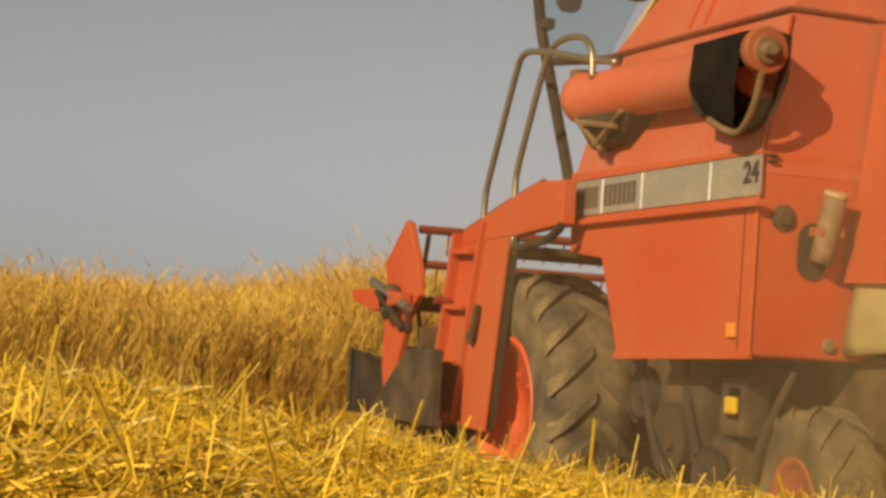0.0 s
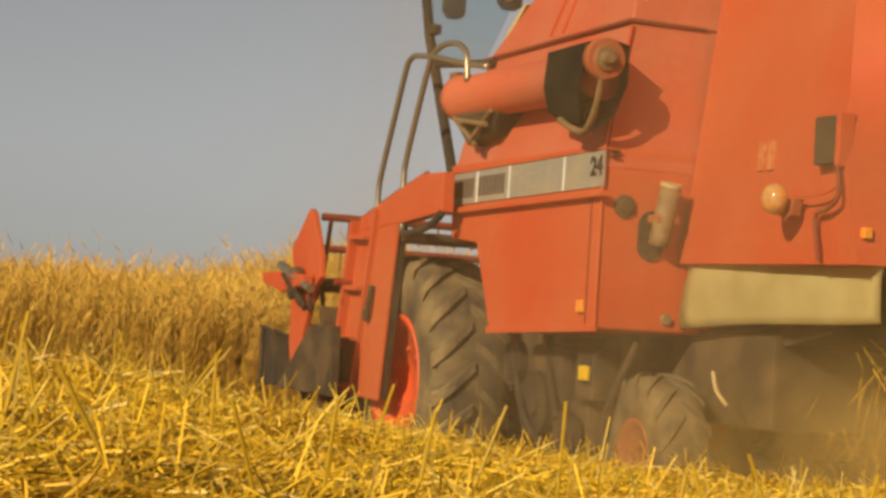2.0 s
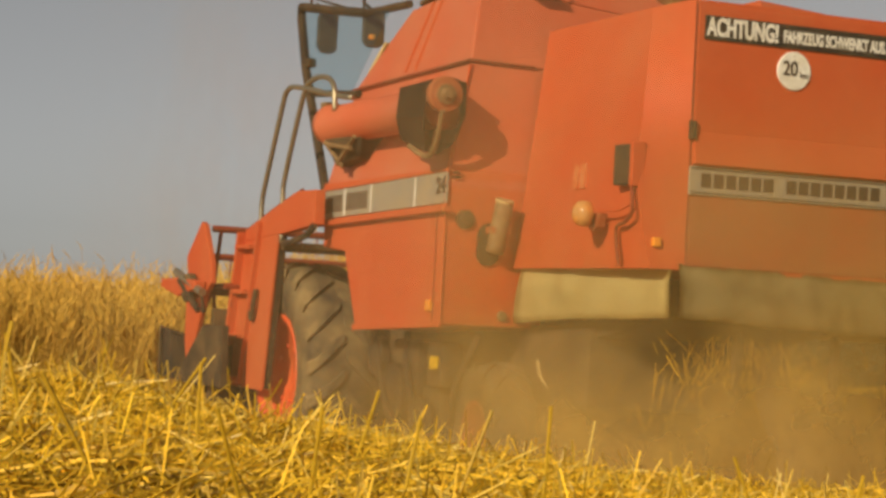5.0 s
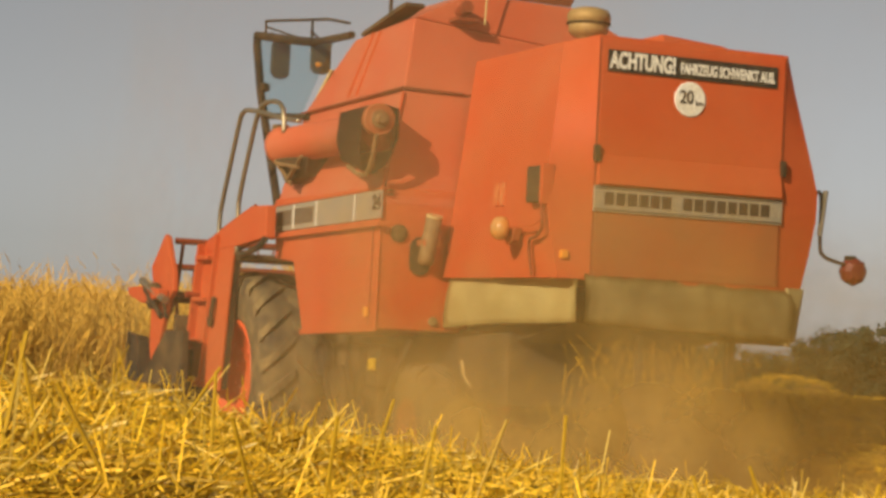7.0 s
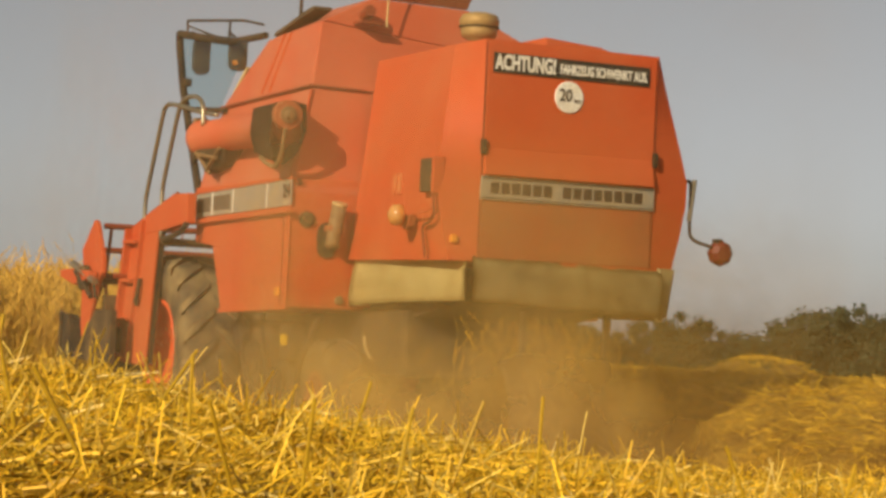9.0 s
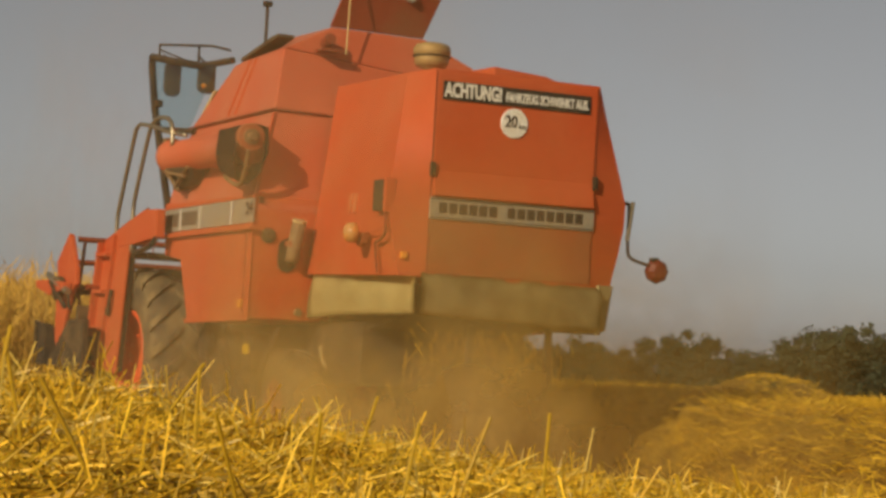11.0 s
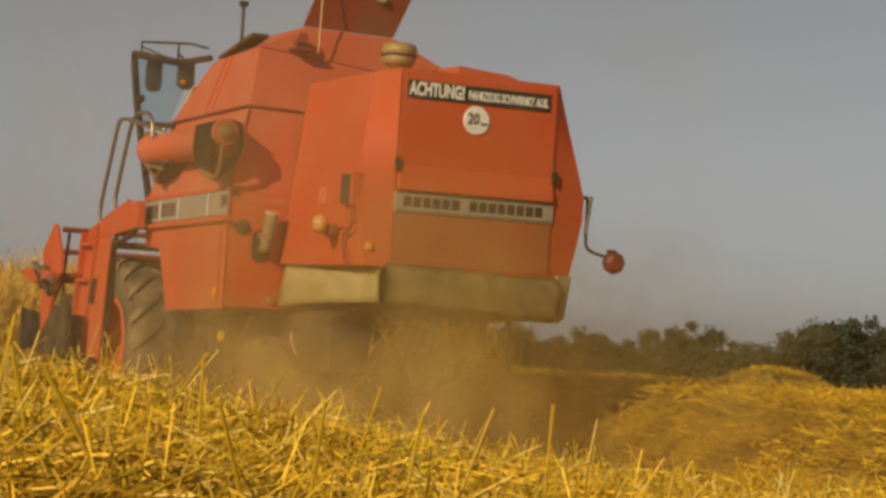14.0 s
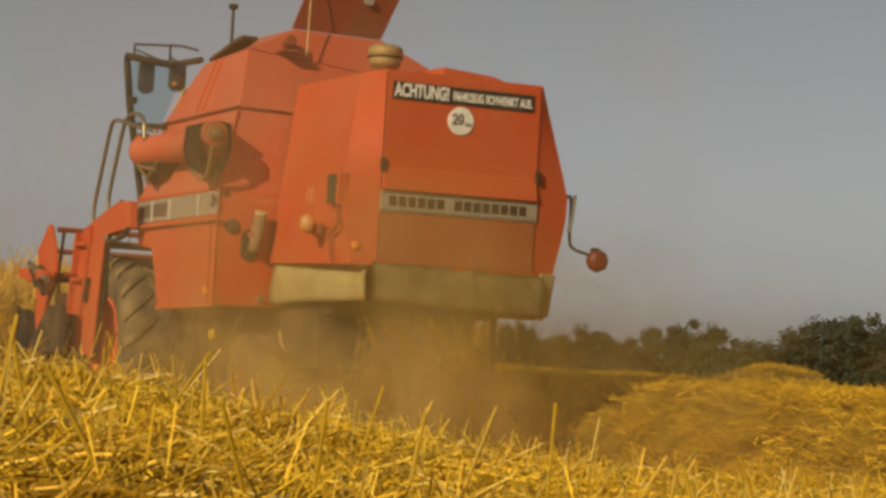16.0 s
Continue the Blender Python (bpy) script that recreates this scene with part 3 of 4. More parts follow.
def build_cab():
    H = harvester
    X = -1.06
    frame_line = [(X, 3.24, 2.86), (X, 3.75, 2.93), (X, 4.46, 3.035), (X, 4.45, 2.95), (X, 4.31, 2.60), (X, 3.87, 1.87), (X, 3.72, 1.60)]
    cab = part("cab_frame", tube(frame_line, 0.030, 8), steel_dark, H, "dark steel cab frame")
    part("sill_tube", tube([(X, 4.20, 2.43), (X, 3.30, 2.36)], 0.022, 8), steel_dark, cab)
    part("roof_tube", tube([(X, 3.28, 2.86), (-1.0, 2.70, 2.86)], 0.026, 8), steel_dark, cab)
    pane = part("side_window", slab([(4.43, 3.0), (4.29, 2.60), (4.19, 2.45), (3.42, 2.39), (2.86, 2.84), (3.4, 2.87)], X - 0.004, X + 0.004, 0.0), glass, cab, "blue-tinted side window")
    pane.visible_shadow = False
    rail = part("roof_rail", tube([(X, 4.28, 3.12), (X, 3.0, 2.99), (X, 2.60, 2.92)], 0.010, 6), steel_dark, H)
    part("stay", tube([(X, 4.28, 3.12), (X, 4.27, 3.02)], 0.009, 6), steel_dark, rail)
    part("stay", tube([(X, 3.30, 3.02), (X, 3.30, 2.88)], 0.009, 6), steel_dark, rail)
    part("stay", tube([(X, 4.28, 3.08), (X, 3.45, 2.90)], 0.008, 6), steel_dark, rail)
    for x, y, z, w, h in ((-0.98, 4.13, 2.84, 0.068, 0.14), (-0.98, 3.30, 2.78, 0.07, 0.12)):
        mir = part("mirror", plate([(x + w, z + h * 0.8), (x + w * 0.6, z + h), (x - w * 0.6, z + h), (x - w, z + h * 0.7), (x - w, z - h * 0.7), (x - w * 0.5, z - h), (x + w * 0.5, z - h), (x + w, z - h * 0.8)], y, y + 0.05, 0.012), grime, H, "dusty rear-view mirror")
        part("stem", tube([(x, y + 0.03, z + h * 0.9), (-1.05, y + 0.06, z + h + 0.05)], 0.009, 6), steel_dark, mir)
    part("work_lamp", box(-1.08, -1.02, 4.22, 4.30, 2.61, 2.67, 0.012), steel_dark, H)
    part("indicator", lathe([(0.0, 3.12), (0.016, 3.12), (0.02, 3.15), (0.0, 3.17)], 12, "y", (-1.06, 0, 2.70)), amber_lamp, H)
    # platform edge, hand rails and folded ladder
    W = -1.30
    arm = part("platform_edge", slab([(3.28, 1.53), (3.29, 1.745), (3.62, 1.745), (4.05, 1.65), (4.61, 1.515), (4.60, 1.44), (4.08, 1.47), (3.86, 1.48)], W - 0.02, W + 0.05, 0.008), red, H, "red platform edge beam")
    part("cap_strip", tube([(W + 0.01, 3.60, 1.75), (W + 0.01, 4.05, 1.66), (W + 0.01, 4.61, 1.525)], 0.016, 6), red_dark, arm)
    part("platform", box(-1.28, 1.1, 3.58, 4.45, 1.38, 1.42, 0.006), grime, H)
    part("hose", tube(smooth_line([(W - 0.02, 3.28, 1.52), (W - 0.03, 3.40, 1.46), (W - 0.02, 3.72, 1.42), (W, 3.9, 1.42)]), 0.022, 8), steel_dark, H)
    lad = part("ladder", slab([(3.93, 1.64), (4.26, 1.60), (4.61, 1.51), (4.72, 1.02), (4.86, 0.47), (4.14, 0.46), (4.04, 1.05)], W - 0.015, W + 0.005, 0.005), red, H, "folded red boarding ladder")
    part("flange", loft([(W - 0.07, 4.60, 1.50), (W, 4.60, 1.50), (W, 4.64, 1.50), (W - 0.07, 4.64, 1.50)], [(W - 0.07, 4.84, 0.48), (W, 4.84, 0.48), (W, 4.88, 0.48), (W - 0.07, 4.88, 0.48)], 0.004), red, lad)
    part("back_plate", loft([(W + 0.005, 3.95, 1.60), (W + 0.055, 3.95, 1.60), (W + 0.055, 3.97, 1.60), (W + 0.005, 3.97, 1.60)],
                            [(W + 0.005, 4.15, 0.47), (W + 0.055, 4.15, 0.47), (W + 0.055, 4.17, 0.47), (W + 0.005, 4.17, 0.47)], 0.003), steel_dark, lad, "dark back plate")
    part("flange", loft([(W - 0.05, 4.26, 1.56), (W, 4.26, 1.56), (W, 4.29, 1.56), (W - 0.05, 4.29, 1.56)], [(W - 0.05, 4.53, 0.49), (W, 4.53, 0.49), (W, 4.56, 0.49), (W - 0.05, 4.56, 0.49)], 0.004), red, lad)
    for z in (1.40, 1.10, 0.80, 0.52):
        y = 4.62 + (1.5 - z) * 0.23
        part("tread", box(W - 0.075, W - 0.005, y - 0.27, y + 0.02, z - 0.015, z + 0.015, 0.004), red, lad)
    part("catch", tube(smooth_line([(W - 0.04, 4.27, 1.12), (W - 0.05, 4.28, 1.02), (W - 0.04, 4.33, 0.92), (W - 0.04, 4.36, 0.97)]), 0.018, 8), grime, lad)
    ra = part("hand_rail", tube(smooth_line([(W, 4.36, 1.56), (W, 4.36, 1.68), (W, 4.33, 1.78), (W, 4.18, 2.07), (W, 4.03, 2.35), (W, 3.97, 2.41), (W, 3.85, 2.425), (W, 3.5, 2.38), (W, 3.2, 2.33), (W + 0.05, 2.92, 2.29)]), 0.017, 10), rail_steel, H, "worn bent tube hand rail", True)
    rb = part("hand_rail", tube(smooth_line([(W, 3.93, 1.42), (W, 3.95, 1.72), (W, 3.93, 1.84), (W, 3.80, 2.10), (W, 3.66, 2.35), (W, 3.58, 2.42), (W, 3.42, 2.45), (W, 3.22, 2.43), (W, 3.11, 2.36), (W, 3.08, 2.22)]), 0.017, 10), rail_steel, H, "worn bent tube hand rail", True)


def build_chassis():
    H = harvester
    part("chassis", box(-0.62, 0.62, 0.9, 4.2, 0.55, 0.98, 0.02), grime, H, "grimy chassis beams")
    part("straw_walker_pan", loft([(-0.58, 0.25, 1.05), (0.58, 0.25, 1.05), (0.58, 1.6, 0.80), (-0.58, 1.6, 0.80)], [(-0.58, 0.25, 1.25), (0.58, 0.25, 1.25), (0.58, 1.6, 1.2), (-0.58, 1.6, 1.2)], 0.01), steel_dark, H)
    part("front_axle", box(-0.76, 0.76, 4.07, 4.33, 0.42, 0.72, 0.03), grime, H)
    part("rear_axle", box(-0.76, 0.76, 1.49, 1.61, 0.27, 0.39, 0.02), grime, H)
    part("feeder_house", loft([(-0.45, 4.1, 0.55), (0.45, 4.1, 0.55), (0.45, 4.1, 1.15), (-0.45, 4.1, 1.15)], [(-0.45, 4.85, 0.12), (0.45, 4.85, 0.12), (0.45, 4.85, 0.62), (-0.45, 4.85, 0.62)], 0.02), grime, H)
    part("drive_case", box(-0.98, -0.70, 2.35, 2.75, 0.45, 0.86, 0.04), grime, H)
    part("drive_case", box(-0.94, -0.66, 2.10, 2.36, 0.30, 0.60, 0.04), grime, H)
    part("guard", box(-1.0, -0.86, 1.95, 2.17, 0.60, 0.86, 0.03), grime, H)
    part("yellow_tag", box(-1.02, -0.995, 1.99, 2.09, 0.70, 0.775, 0.012), yellow, H, "small yellow tag")
    part("tag_mount", box(-1.0, -0.95, 1.96, 2.10, 0.66, 0.83, 0.015), tag_dark, H)
    for y, z, r in ((2.60, 0.55, 0.17), (2.22, 0.42, 0.12), (2.9, 0.75, 0.12)):
        part("belt_wheel", lathe([(0.0, -0.03), (r * 0.3, -0.03), (r * 0.35, -0.01), (r * 0.85, -0.01), (r, -0.025), (r, 0.025), (0.0, 0.025)], 20, "x", (-1.0, y, z)), steel_dark, H)
    for line in ([(-1.0, 2.95, 0.9), (-1.03, 2.7, 0.5), (-1.0, 2.4, 0.33), (-0.97, 2.1, 0.34)], [(-0.95, 2.6, 0.9), (-1.0, 2.45, 0.7), (-1.02, 2.3, 0.5)],
                 [(-0.9, 1.7, 0.9), (-0.98, 1.8, 0.6), (-0.95, 1.9, 0.4)]):
        part("hose", tube(smooth_line(line), 0.02, 8), steel_dark, H)
    part("lever", tube(smooth_line([(-0.86, 1.02, 0.80), (-0.875, 0.95, 0.72), (-0.87, 0.86, 0.66)]), 0.009, 6), cream, H)
    part("spreader_leg", box(0.36, 0.40, 0.10, 0.14, 0.25, 1.0, 0.004), grime, H)
    part("spreader_leg", box(-0.22, -0.18, 0.10, 0.14, 0.35, 1.0, 0.004), grime, H)


def build_wheel(name, x, y, z, r, w, lugs, s):
    """A lugged tyre on a dished rim; s is the side of the machine."""
    rr = r * 0.505
    rim = lathe([(0.0, s * 0.20 * w), (rr * 0.3, s * 0.20 * w), (rr * 0.34, s * 0.25 * w), (rr * 0.80, s * 0.30 * w), (rr * 0.88, s * 0.38 * w), (rr * 0.95, s * 0.44 * w), (rr * 1.05, s * 0.475 * w), (rr * 1.05, s * 0.34 * w), (rr * 0.9, s * 0.1 * w), (rr * 0.9, -s * 0.40 * w), (rr * 0.2, -s * 0.40 * w), (0.0, -s * 0.4 * w)], 40, "x")
    wheel = part(name, rim, rim_red if r > 0.6 else red_dusty, harvester, "orange-red dished rim" if r > 0.6 else "dust-caked red rim", True)
    h = w / 2
    prof = [(rr * 0.99, -0.80 * h), (rr * 1.12, -0.94 * h), (r * 0.76, -h), (r * 0.88, -0.97 * h), (r * 0.945, -0.86 * h), (r * 0.965, -0.4 * h), (r * 0.968, 0), (r * 0.965, 0.4 * h), (r * 0.945, 0.86 * h), (r * 0.88, 0.97 * h), (r * 0.76, h), (rr * 1.12, 0.94 * h), (rr * 0.99, 0.80 * h)]
    bm = lathe(prof + prof[:1], 56, "x")
    part("tyre", bm, rubber, wheel, "dusty lugged tractor tyre", True)
    # slanted lugs, a row for each half of the tread
    for half in (-1, 1):
        bm, cols = bmesh.new(), []
        for i in range(5):
            u = i / 4
            xx = half * (0.02 * w + u * (0.5 * w - 0.012 * w))
            a = 0.30 * u * (18 / lugs)
            top = r * (1.0 - 0.055 * max(0.0, u - 0.6) / 0.4)
            low = r * (0.955 - 0.09 * max(0.0, u - 0.6) / 0.4)
            tw = 0.036 * (1.0 + 0.35 * u)
            cols.append([bm.verts.new((xx, q * math.cos(b), q * math.sin(b))) for q, b in ((low, a - tw * 1.35), (top, a - tw), (top, a + tw), (low, a + tw * 1.35))])
        for c, d in zip(cols, cols[1:]):
            for j in range(3):
                bm.faces.new((c[j], c[j + 1], d[j + 1], d[j]))
        bm.faces.new(cols[0])
        bm.faces.new(cols[-1])
        lug = part("lug", bm, rubber, wheel)
        for k in range(lugs):
            ob = lug if k == 0 else new("lug", lug.data)
            ob.parent = wheel
            ob.rotation_euler = (2 * math.pi * (k + (0.5 if half > 0 else 0)) / lugs, 0, 0)
    for k in range(8):
        a = 2 * math.pi * k / 8
        part("wheel_bolt", tube([(s * 0.22 * w, rr * 0.5 * math.cos(a), rr * 0.5 * math.sin(a)), (s * 0.3 * w, rr * 0.5 * math.cos(a), rr * 0.5 * math.sin(a))], 0.016, 6), rim_red if r > 0.6 else red_dusty, wheel)
    wheel.location = (x, y, z)
    return wheel


def build_header():
    H = harvester
    for s in (-1, 1):
        x0, x1 = rx(s, 1.47, 1.51)
        end = part("header_end", slab([(5.00, 1.57), (4.94, 1.55), (4.74, 1.28), (4.72, 1.15), (4.86, 1.06), (5.02, 0.74), (5.20, 0.60), (5.26, 0.74), (5.27, 1.1), (5.25, 1.18), (5.31, 1.33)], x0, x1, 0.01), red, H, "red header end plate")
        x0, x1 = rx(s, 1.52, 1.60)
        part("pivot_arm", slab([(5.62, 1.17), (5.60, 1.11), (5.20, 1.05), (4.80, 1.10), (4.80, 1.16), (5.20, 1.18)], x0, x1, 0.012), red, end)
        part("ram", tube([(s * 1.58, 5.30, 1.22), (s * 1.57, 4.70, 1.08)], 0.028, 10), rail_steel, end)
        part("link", tube([(s * 1.60, 5.15, 1.16), (s * 1.58, 4.75, 0.96)], 0.02, 8), steel_dark, end)
        part("drive_hub", lathe([(0.0, -0.04), (0.07, -0.04), (0.09, -0.01), (0.09, 0.03), (0.0, 0.03)], 16, "x", (s * 1.56, 5.05, 1.12)), grime, end)
        part("hose", tube(smooth_line([(s * 1.54, 5.30, 1.20), (s * 1.58, 5.05, 1.02), (s * 1.56, 4.85, 1.14), (s * 1.54, 4.75, 0.95)]), 0.014, 6), steel_dark, end)
        x0, x1 = rx(s, 1.48, 1.53)
        skirt = part("side_sheet", slab([(4.34, 0.46), (4.35, 0.87), (4.80, 0.86), (5.30, 0.53), (5.40, 0.46)], x0, x1, 0.008), grime, H, "dark steel side sheet of the header")
        div = part("crop_divider", loft([(s * 1.55, 5.42, 0.46), (s * 1.55, 5.66, 0.46), (s * 1.41, 5.66, 0.46), (s * 1.41, 5.38, 0.54)], [(s * 1.55, 5.44, 0.79), (s * 1.55, 5.66, 0.82), (s * 1.43, 5.66, 0.81), (s * 1.42, 5.42, 0.76)], 0.015), steel_dark, H, "black crop divider")
        part("rim_edge", tube([(s * 1.42, 5.42, 0.77), (s * 1.55, 5.44, 0.80), (s * 1.56, 5.66, 0.83), (s * 1.56, 5.66, 0.46)], 0.014, 6), grime, div)
    part("header_back", box(-1.46, 1.46, 4.78, 4.84, 0.30, 0.98, 0.01), grime, H, "grimy back wall of the header")
    part("header_floor", box(-1.46, 1.46, 4.80, 5.9, 0.22, 0.28, 0.01), grime, H)
    part("intake_screw", lathe([(0.0, -1.4), (0.16, -1.4), (0.16, 1.4), (0.0, 1.4)], 20, "x", (0, 5.2, 0.55)), steel_dark, H)
    # reel: bats with spring tines, between end spiders
    reel = part("reel", tube([(-1.43, 5.13, 1.11), (1.43, 5.13, 1.11)], 0.045, 10), red_dark, H, "red pick-up reel with tined bats")
    for k in range(5):
        a = radians(105 + 72 * k)
        y, z = 5.13 + 0.43 * math.cos(a), 1.11 + 0.43 * math.sin(a)
        bm = tube([(-1.42, y, z), (1.42, y, z)], 0.024, 8)
        for i in range(24):
            x = -1.36 + i * 0.118
            tube([(x, y, z), (x, y + 0.02, z - 0.14)], 0.006, 5, bm)
        part("bat", bm, red_dark, reel)
        for x in (-1.36, 0.0, 1.36):
            part("spoke", tube([(x, 5.13, 1.11), (x, y, z)], 0.014, 6), red_dark, reel)


build_body()
build_hood()
build_auger()
build_cab()
build_chassis()
build_header()
WHEELS = []
for s in (-1, 1):
    WHEELS.append((build_wheel("front_wheel", s * 1.005, 4.13, 0.58, 0.73, 0.46, 19, s), 0.73))
    WHEELS.append((build_wheel("rear_wheel", s * 0.85, 1.55, 0.31, 0.46, 0.25, 16, s), 0.46))


# ---- straw, grain and trees ----
def strips(name, items, mat, label, category, sides=3):
    """Many thin bars as one object of stuff. items: start, end, radius at both ends."""
    verts, faces = [], []
    for p, q, r0, r1 in items:
        d = (q - p).normalized()
        u = d.orthogonal().normalized()
        w = d.cross(u)
        b = len(verts)
        for e, r in ((p, r0), (q, r1)):
            for k in range(sides):
                a = 2 * math.pi * k / sides
                verts.append(e + r * (math.cos(a) * u + math.sin(a) * w))
        faces += [(b + k, b + (k + 1) % sides, b + sides + (k + 1) % sides, b + sides + k) for k in range(sides)]
    me = bpy.data.meshes.new(name)
    me.from_pydata(verts, [], faces)
    me.materials.append(mat)
    return tagged(new(name, me), label, category, kind="stuff")


def build_straw():
    rnd = random.Random(5)
    items = []

    def lie(x, y, length, lift, steep):
        a, e = rnd.uniform(0, 2 * math.pi), rnd.gauss(0, steep)
        d = Vector((math.cos(a) * math.cos(e), math.sin(a) * math.cos(e), math.sin(e)))
        c = Vector((x, y, height(x, y) + lift))
        r = rnd.uniform(0.0007, 0.0013)
        if length < 0.07:
            items.append((c - d * length / 2, c + d * length / 2, r, r * 0.85))
            return
        mid = c + Vector((rnd.gauss(0, 1), rnd.gauss(0, 1), rnd.gauss(0, 1))) * length * 0.04
        items.append((c - d * length / 2, mid, r, r))
        items.append((mid, c + d * length / 2, r, r * 0.85))

    for k in range(118000):
        r = 1.3 + 4.4 * rnd.random() ** 1.15
        b = radians(rnd.uniform(6, 37))
        lie(r * math.sin(b), r * math.cos(b), rnd.uniform(0.025, 0.095), rnd.uniform(-0.012, 0.034), 0.34)
    for k in range(4500):
        r = 1.4 + 4.0 * rnd.random()
        b = radians(rnd.uniform(6, 37))
        lie(r * math.sin(b), r * math.cos(b), rnd.uniform(0.11, 0.20), rnd.uniform(0.01, 0.04), 0.16)
    for k in range(2000):
        r = 1.5 + 3.0 * rnd.random()
        b = radians(rnd.uniform(6, 37))
        lie(r * math.sin(b), r * math.cos(b), rnd.uniform(0.06, 0.15), rnd.uniform(0.01, 0.045), 0.85)
    for k in range(16000):
        r, b = 0.5 + 6.0 * rnd.random() ** 0.8, radians(rnd.uniform(37, 366))
        lie(r * math.sin(b), r * math.cos(b), rnd.uniform(0.10, 0.30), rnd.uniform(0.0, 0.03), 0.15)
    strips("loose_straw", items, straw_mat, "loose golden straw lying tangled on the bank", "straw")
    items = []
    for k in range(1100):
        r = 1.5 + 3.1 * rnd.random()
        b = radians(rnd.uniform(6, 37))
        lie(r * math.sin(b), r * math.cos(b), rnd.uniform(0.06, 0.17), rnd.uniform(0.02, 0.05), 0.55)
    strips("pale_straw", items, pale_straw, "long pale straws lying over the golden litter", "straw")
    # straw and stubble farther out
    items = []
    for k in range(85000):
        r = 8 + 44 * rnd.random() ** 1.5
        b = radians(rnd.uniform(7, 38))
        x, y = r * math.sin(b), r * math.cos(b)
        a, e = rnd.uniform(0, 2 * math.pi), abs(rnd.gauss(0, 0.35))
        d = Vector((math.cos(a) * math.cos(e), math.sin(a) * math.cos(e), math.sin(e)))
        c = Vector((x, y, height(x, y) + rnd.uniform(0.0, 0.05)))
        n = rnd.uniform(0.05, 0.17)
        w = rnd.uniform(0.0013, 0.0028) * (1 + r / 40)
        items.append((c, c + d * n, w, w * 0.7))
    strips("field_straw", items, straw_mat, "straw and stubble scattered over the cut field", "straw")


def build_stalks():
    """Cut stalks that stand clear of the litter."""
    rnd = random.Random(11)
    places = [(24.77, 2.05, 0.115, 1), (15.4, 2.1, 0.09, 3), (18.4, 1.75, 0.10, -2), (11.0, 1.9, 0.13, -14), (20.9, 2.0, 0.08, 22), (17.0, 1.6, 0.12, -26),
              (29.4, 1.9, 0.07, -12), (30.9, 2.2, 0.09, -20), (13.2, 1.6, 0.13, -30), (22.4, 2.3, 0.07, 14), (27.6, 1.6, 0.06, 9), (9.8, 1.7, 0.12, 12), (32.5, 2.0, 0.08, 16), (14.2, 2.4, 0.08, 40), (19.6, 2.4, 0.08, 32)]
    first = None
    for b, r, n, lean in places:
        x, y = r * math.sin(radians(b)), r * math.cos(radians(b))
        z = height(x, y)
        if first is None:
            bm = tube([(0, 0, -0.03), (0.001, 0, 0.04), (0.0, 0.001, 0.115)], 0.0019, 6)
            first = part("straw_stalk", bm, straw_mat)
            tagged(first, "cut golden straw stalk standing in the litter", "straw stalk", "standing straw stalks")
            ob = first
            ob.matrix_world = Matrix.Translation((x, y, max(z, 0.955))) @ pose(0, 0, 0, 3, lean, 20)
        else:
            copy_thing(first, Matrix.Translation((x, y, z + 0.02)) @ pose(0, 0, 0, rnd.uniform(-15, 15), lean, rnd.uniform(0, 40)))


def build_wheat():
    rnd = random.Random(7)
    items = []

    def stem(x, y):
        z = height(x, y)
        n = (rnd.gauss(1.10, 0.15) + (0.2 if rnd.random() < 0.03 else 0.0)) - 0.45 * rnd.random() * max(0.0, 1 - (y - 20.5) / 1.2) + 0.06 * noise.noise(Vector((x * 0.8, y * 0.8, 3)))
        a, lean = rnd.uniform(0, 2 * math.pi), abs(rnd.gauss(0, 0.3))
        d = Vector((math.cos(a) * lean, math.sin(a) * lean, 1)).normalized()
        base = Vector((x, y, z))
        top = base + d * n
        items.append((base, top, 0.0024, 0.0018))
        nod = (d + Vector((math.cos(a), math.sin(a), rnd.uniform(-0.4, 0.3))) * rnd.uniform(0.3, 0.9)).normalized()
        ear = top + nod * rnd.uniform(0.07, 0.11)
        items.append((top - nod * 0.01, ear, 0.0075, 0.0045))
        for k in range(2):
            w = (nod + Vector((rnd.gauss(0, 0.25), rnd.gauss(0, 0.25), rnd.gauss(0, 0.25)))).normalized()
            items.append((ear, ear + w * rnd.uniform(0.05, 0.1), 0.001, 0.0005))
        if rnd.random() < 0.5:
            m = base + d * n * rnd.uniform(0.3, 0.8)
            items.append((m, m + Vector((rnd.gauss(0, 1), rnd.gauss(0, 1), rnd.gauss(-0.3, 0.5))).normalized() * rnd.uniform(0.08, 0.2), 0.004, 0.001))

    for k in range(34000):
        y = 20.5 + 13 * rnd.random() ** 1.8
        stem(rnd.uniform(1.2, 8.6), y)
    strips("standing_wheat", items, wheat_mat, "standing ripe wheat with nodding ears", "wheat")


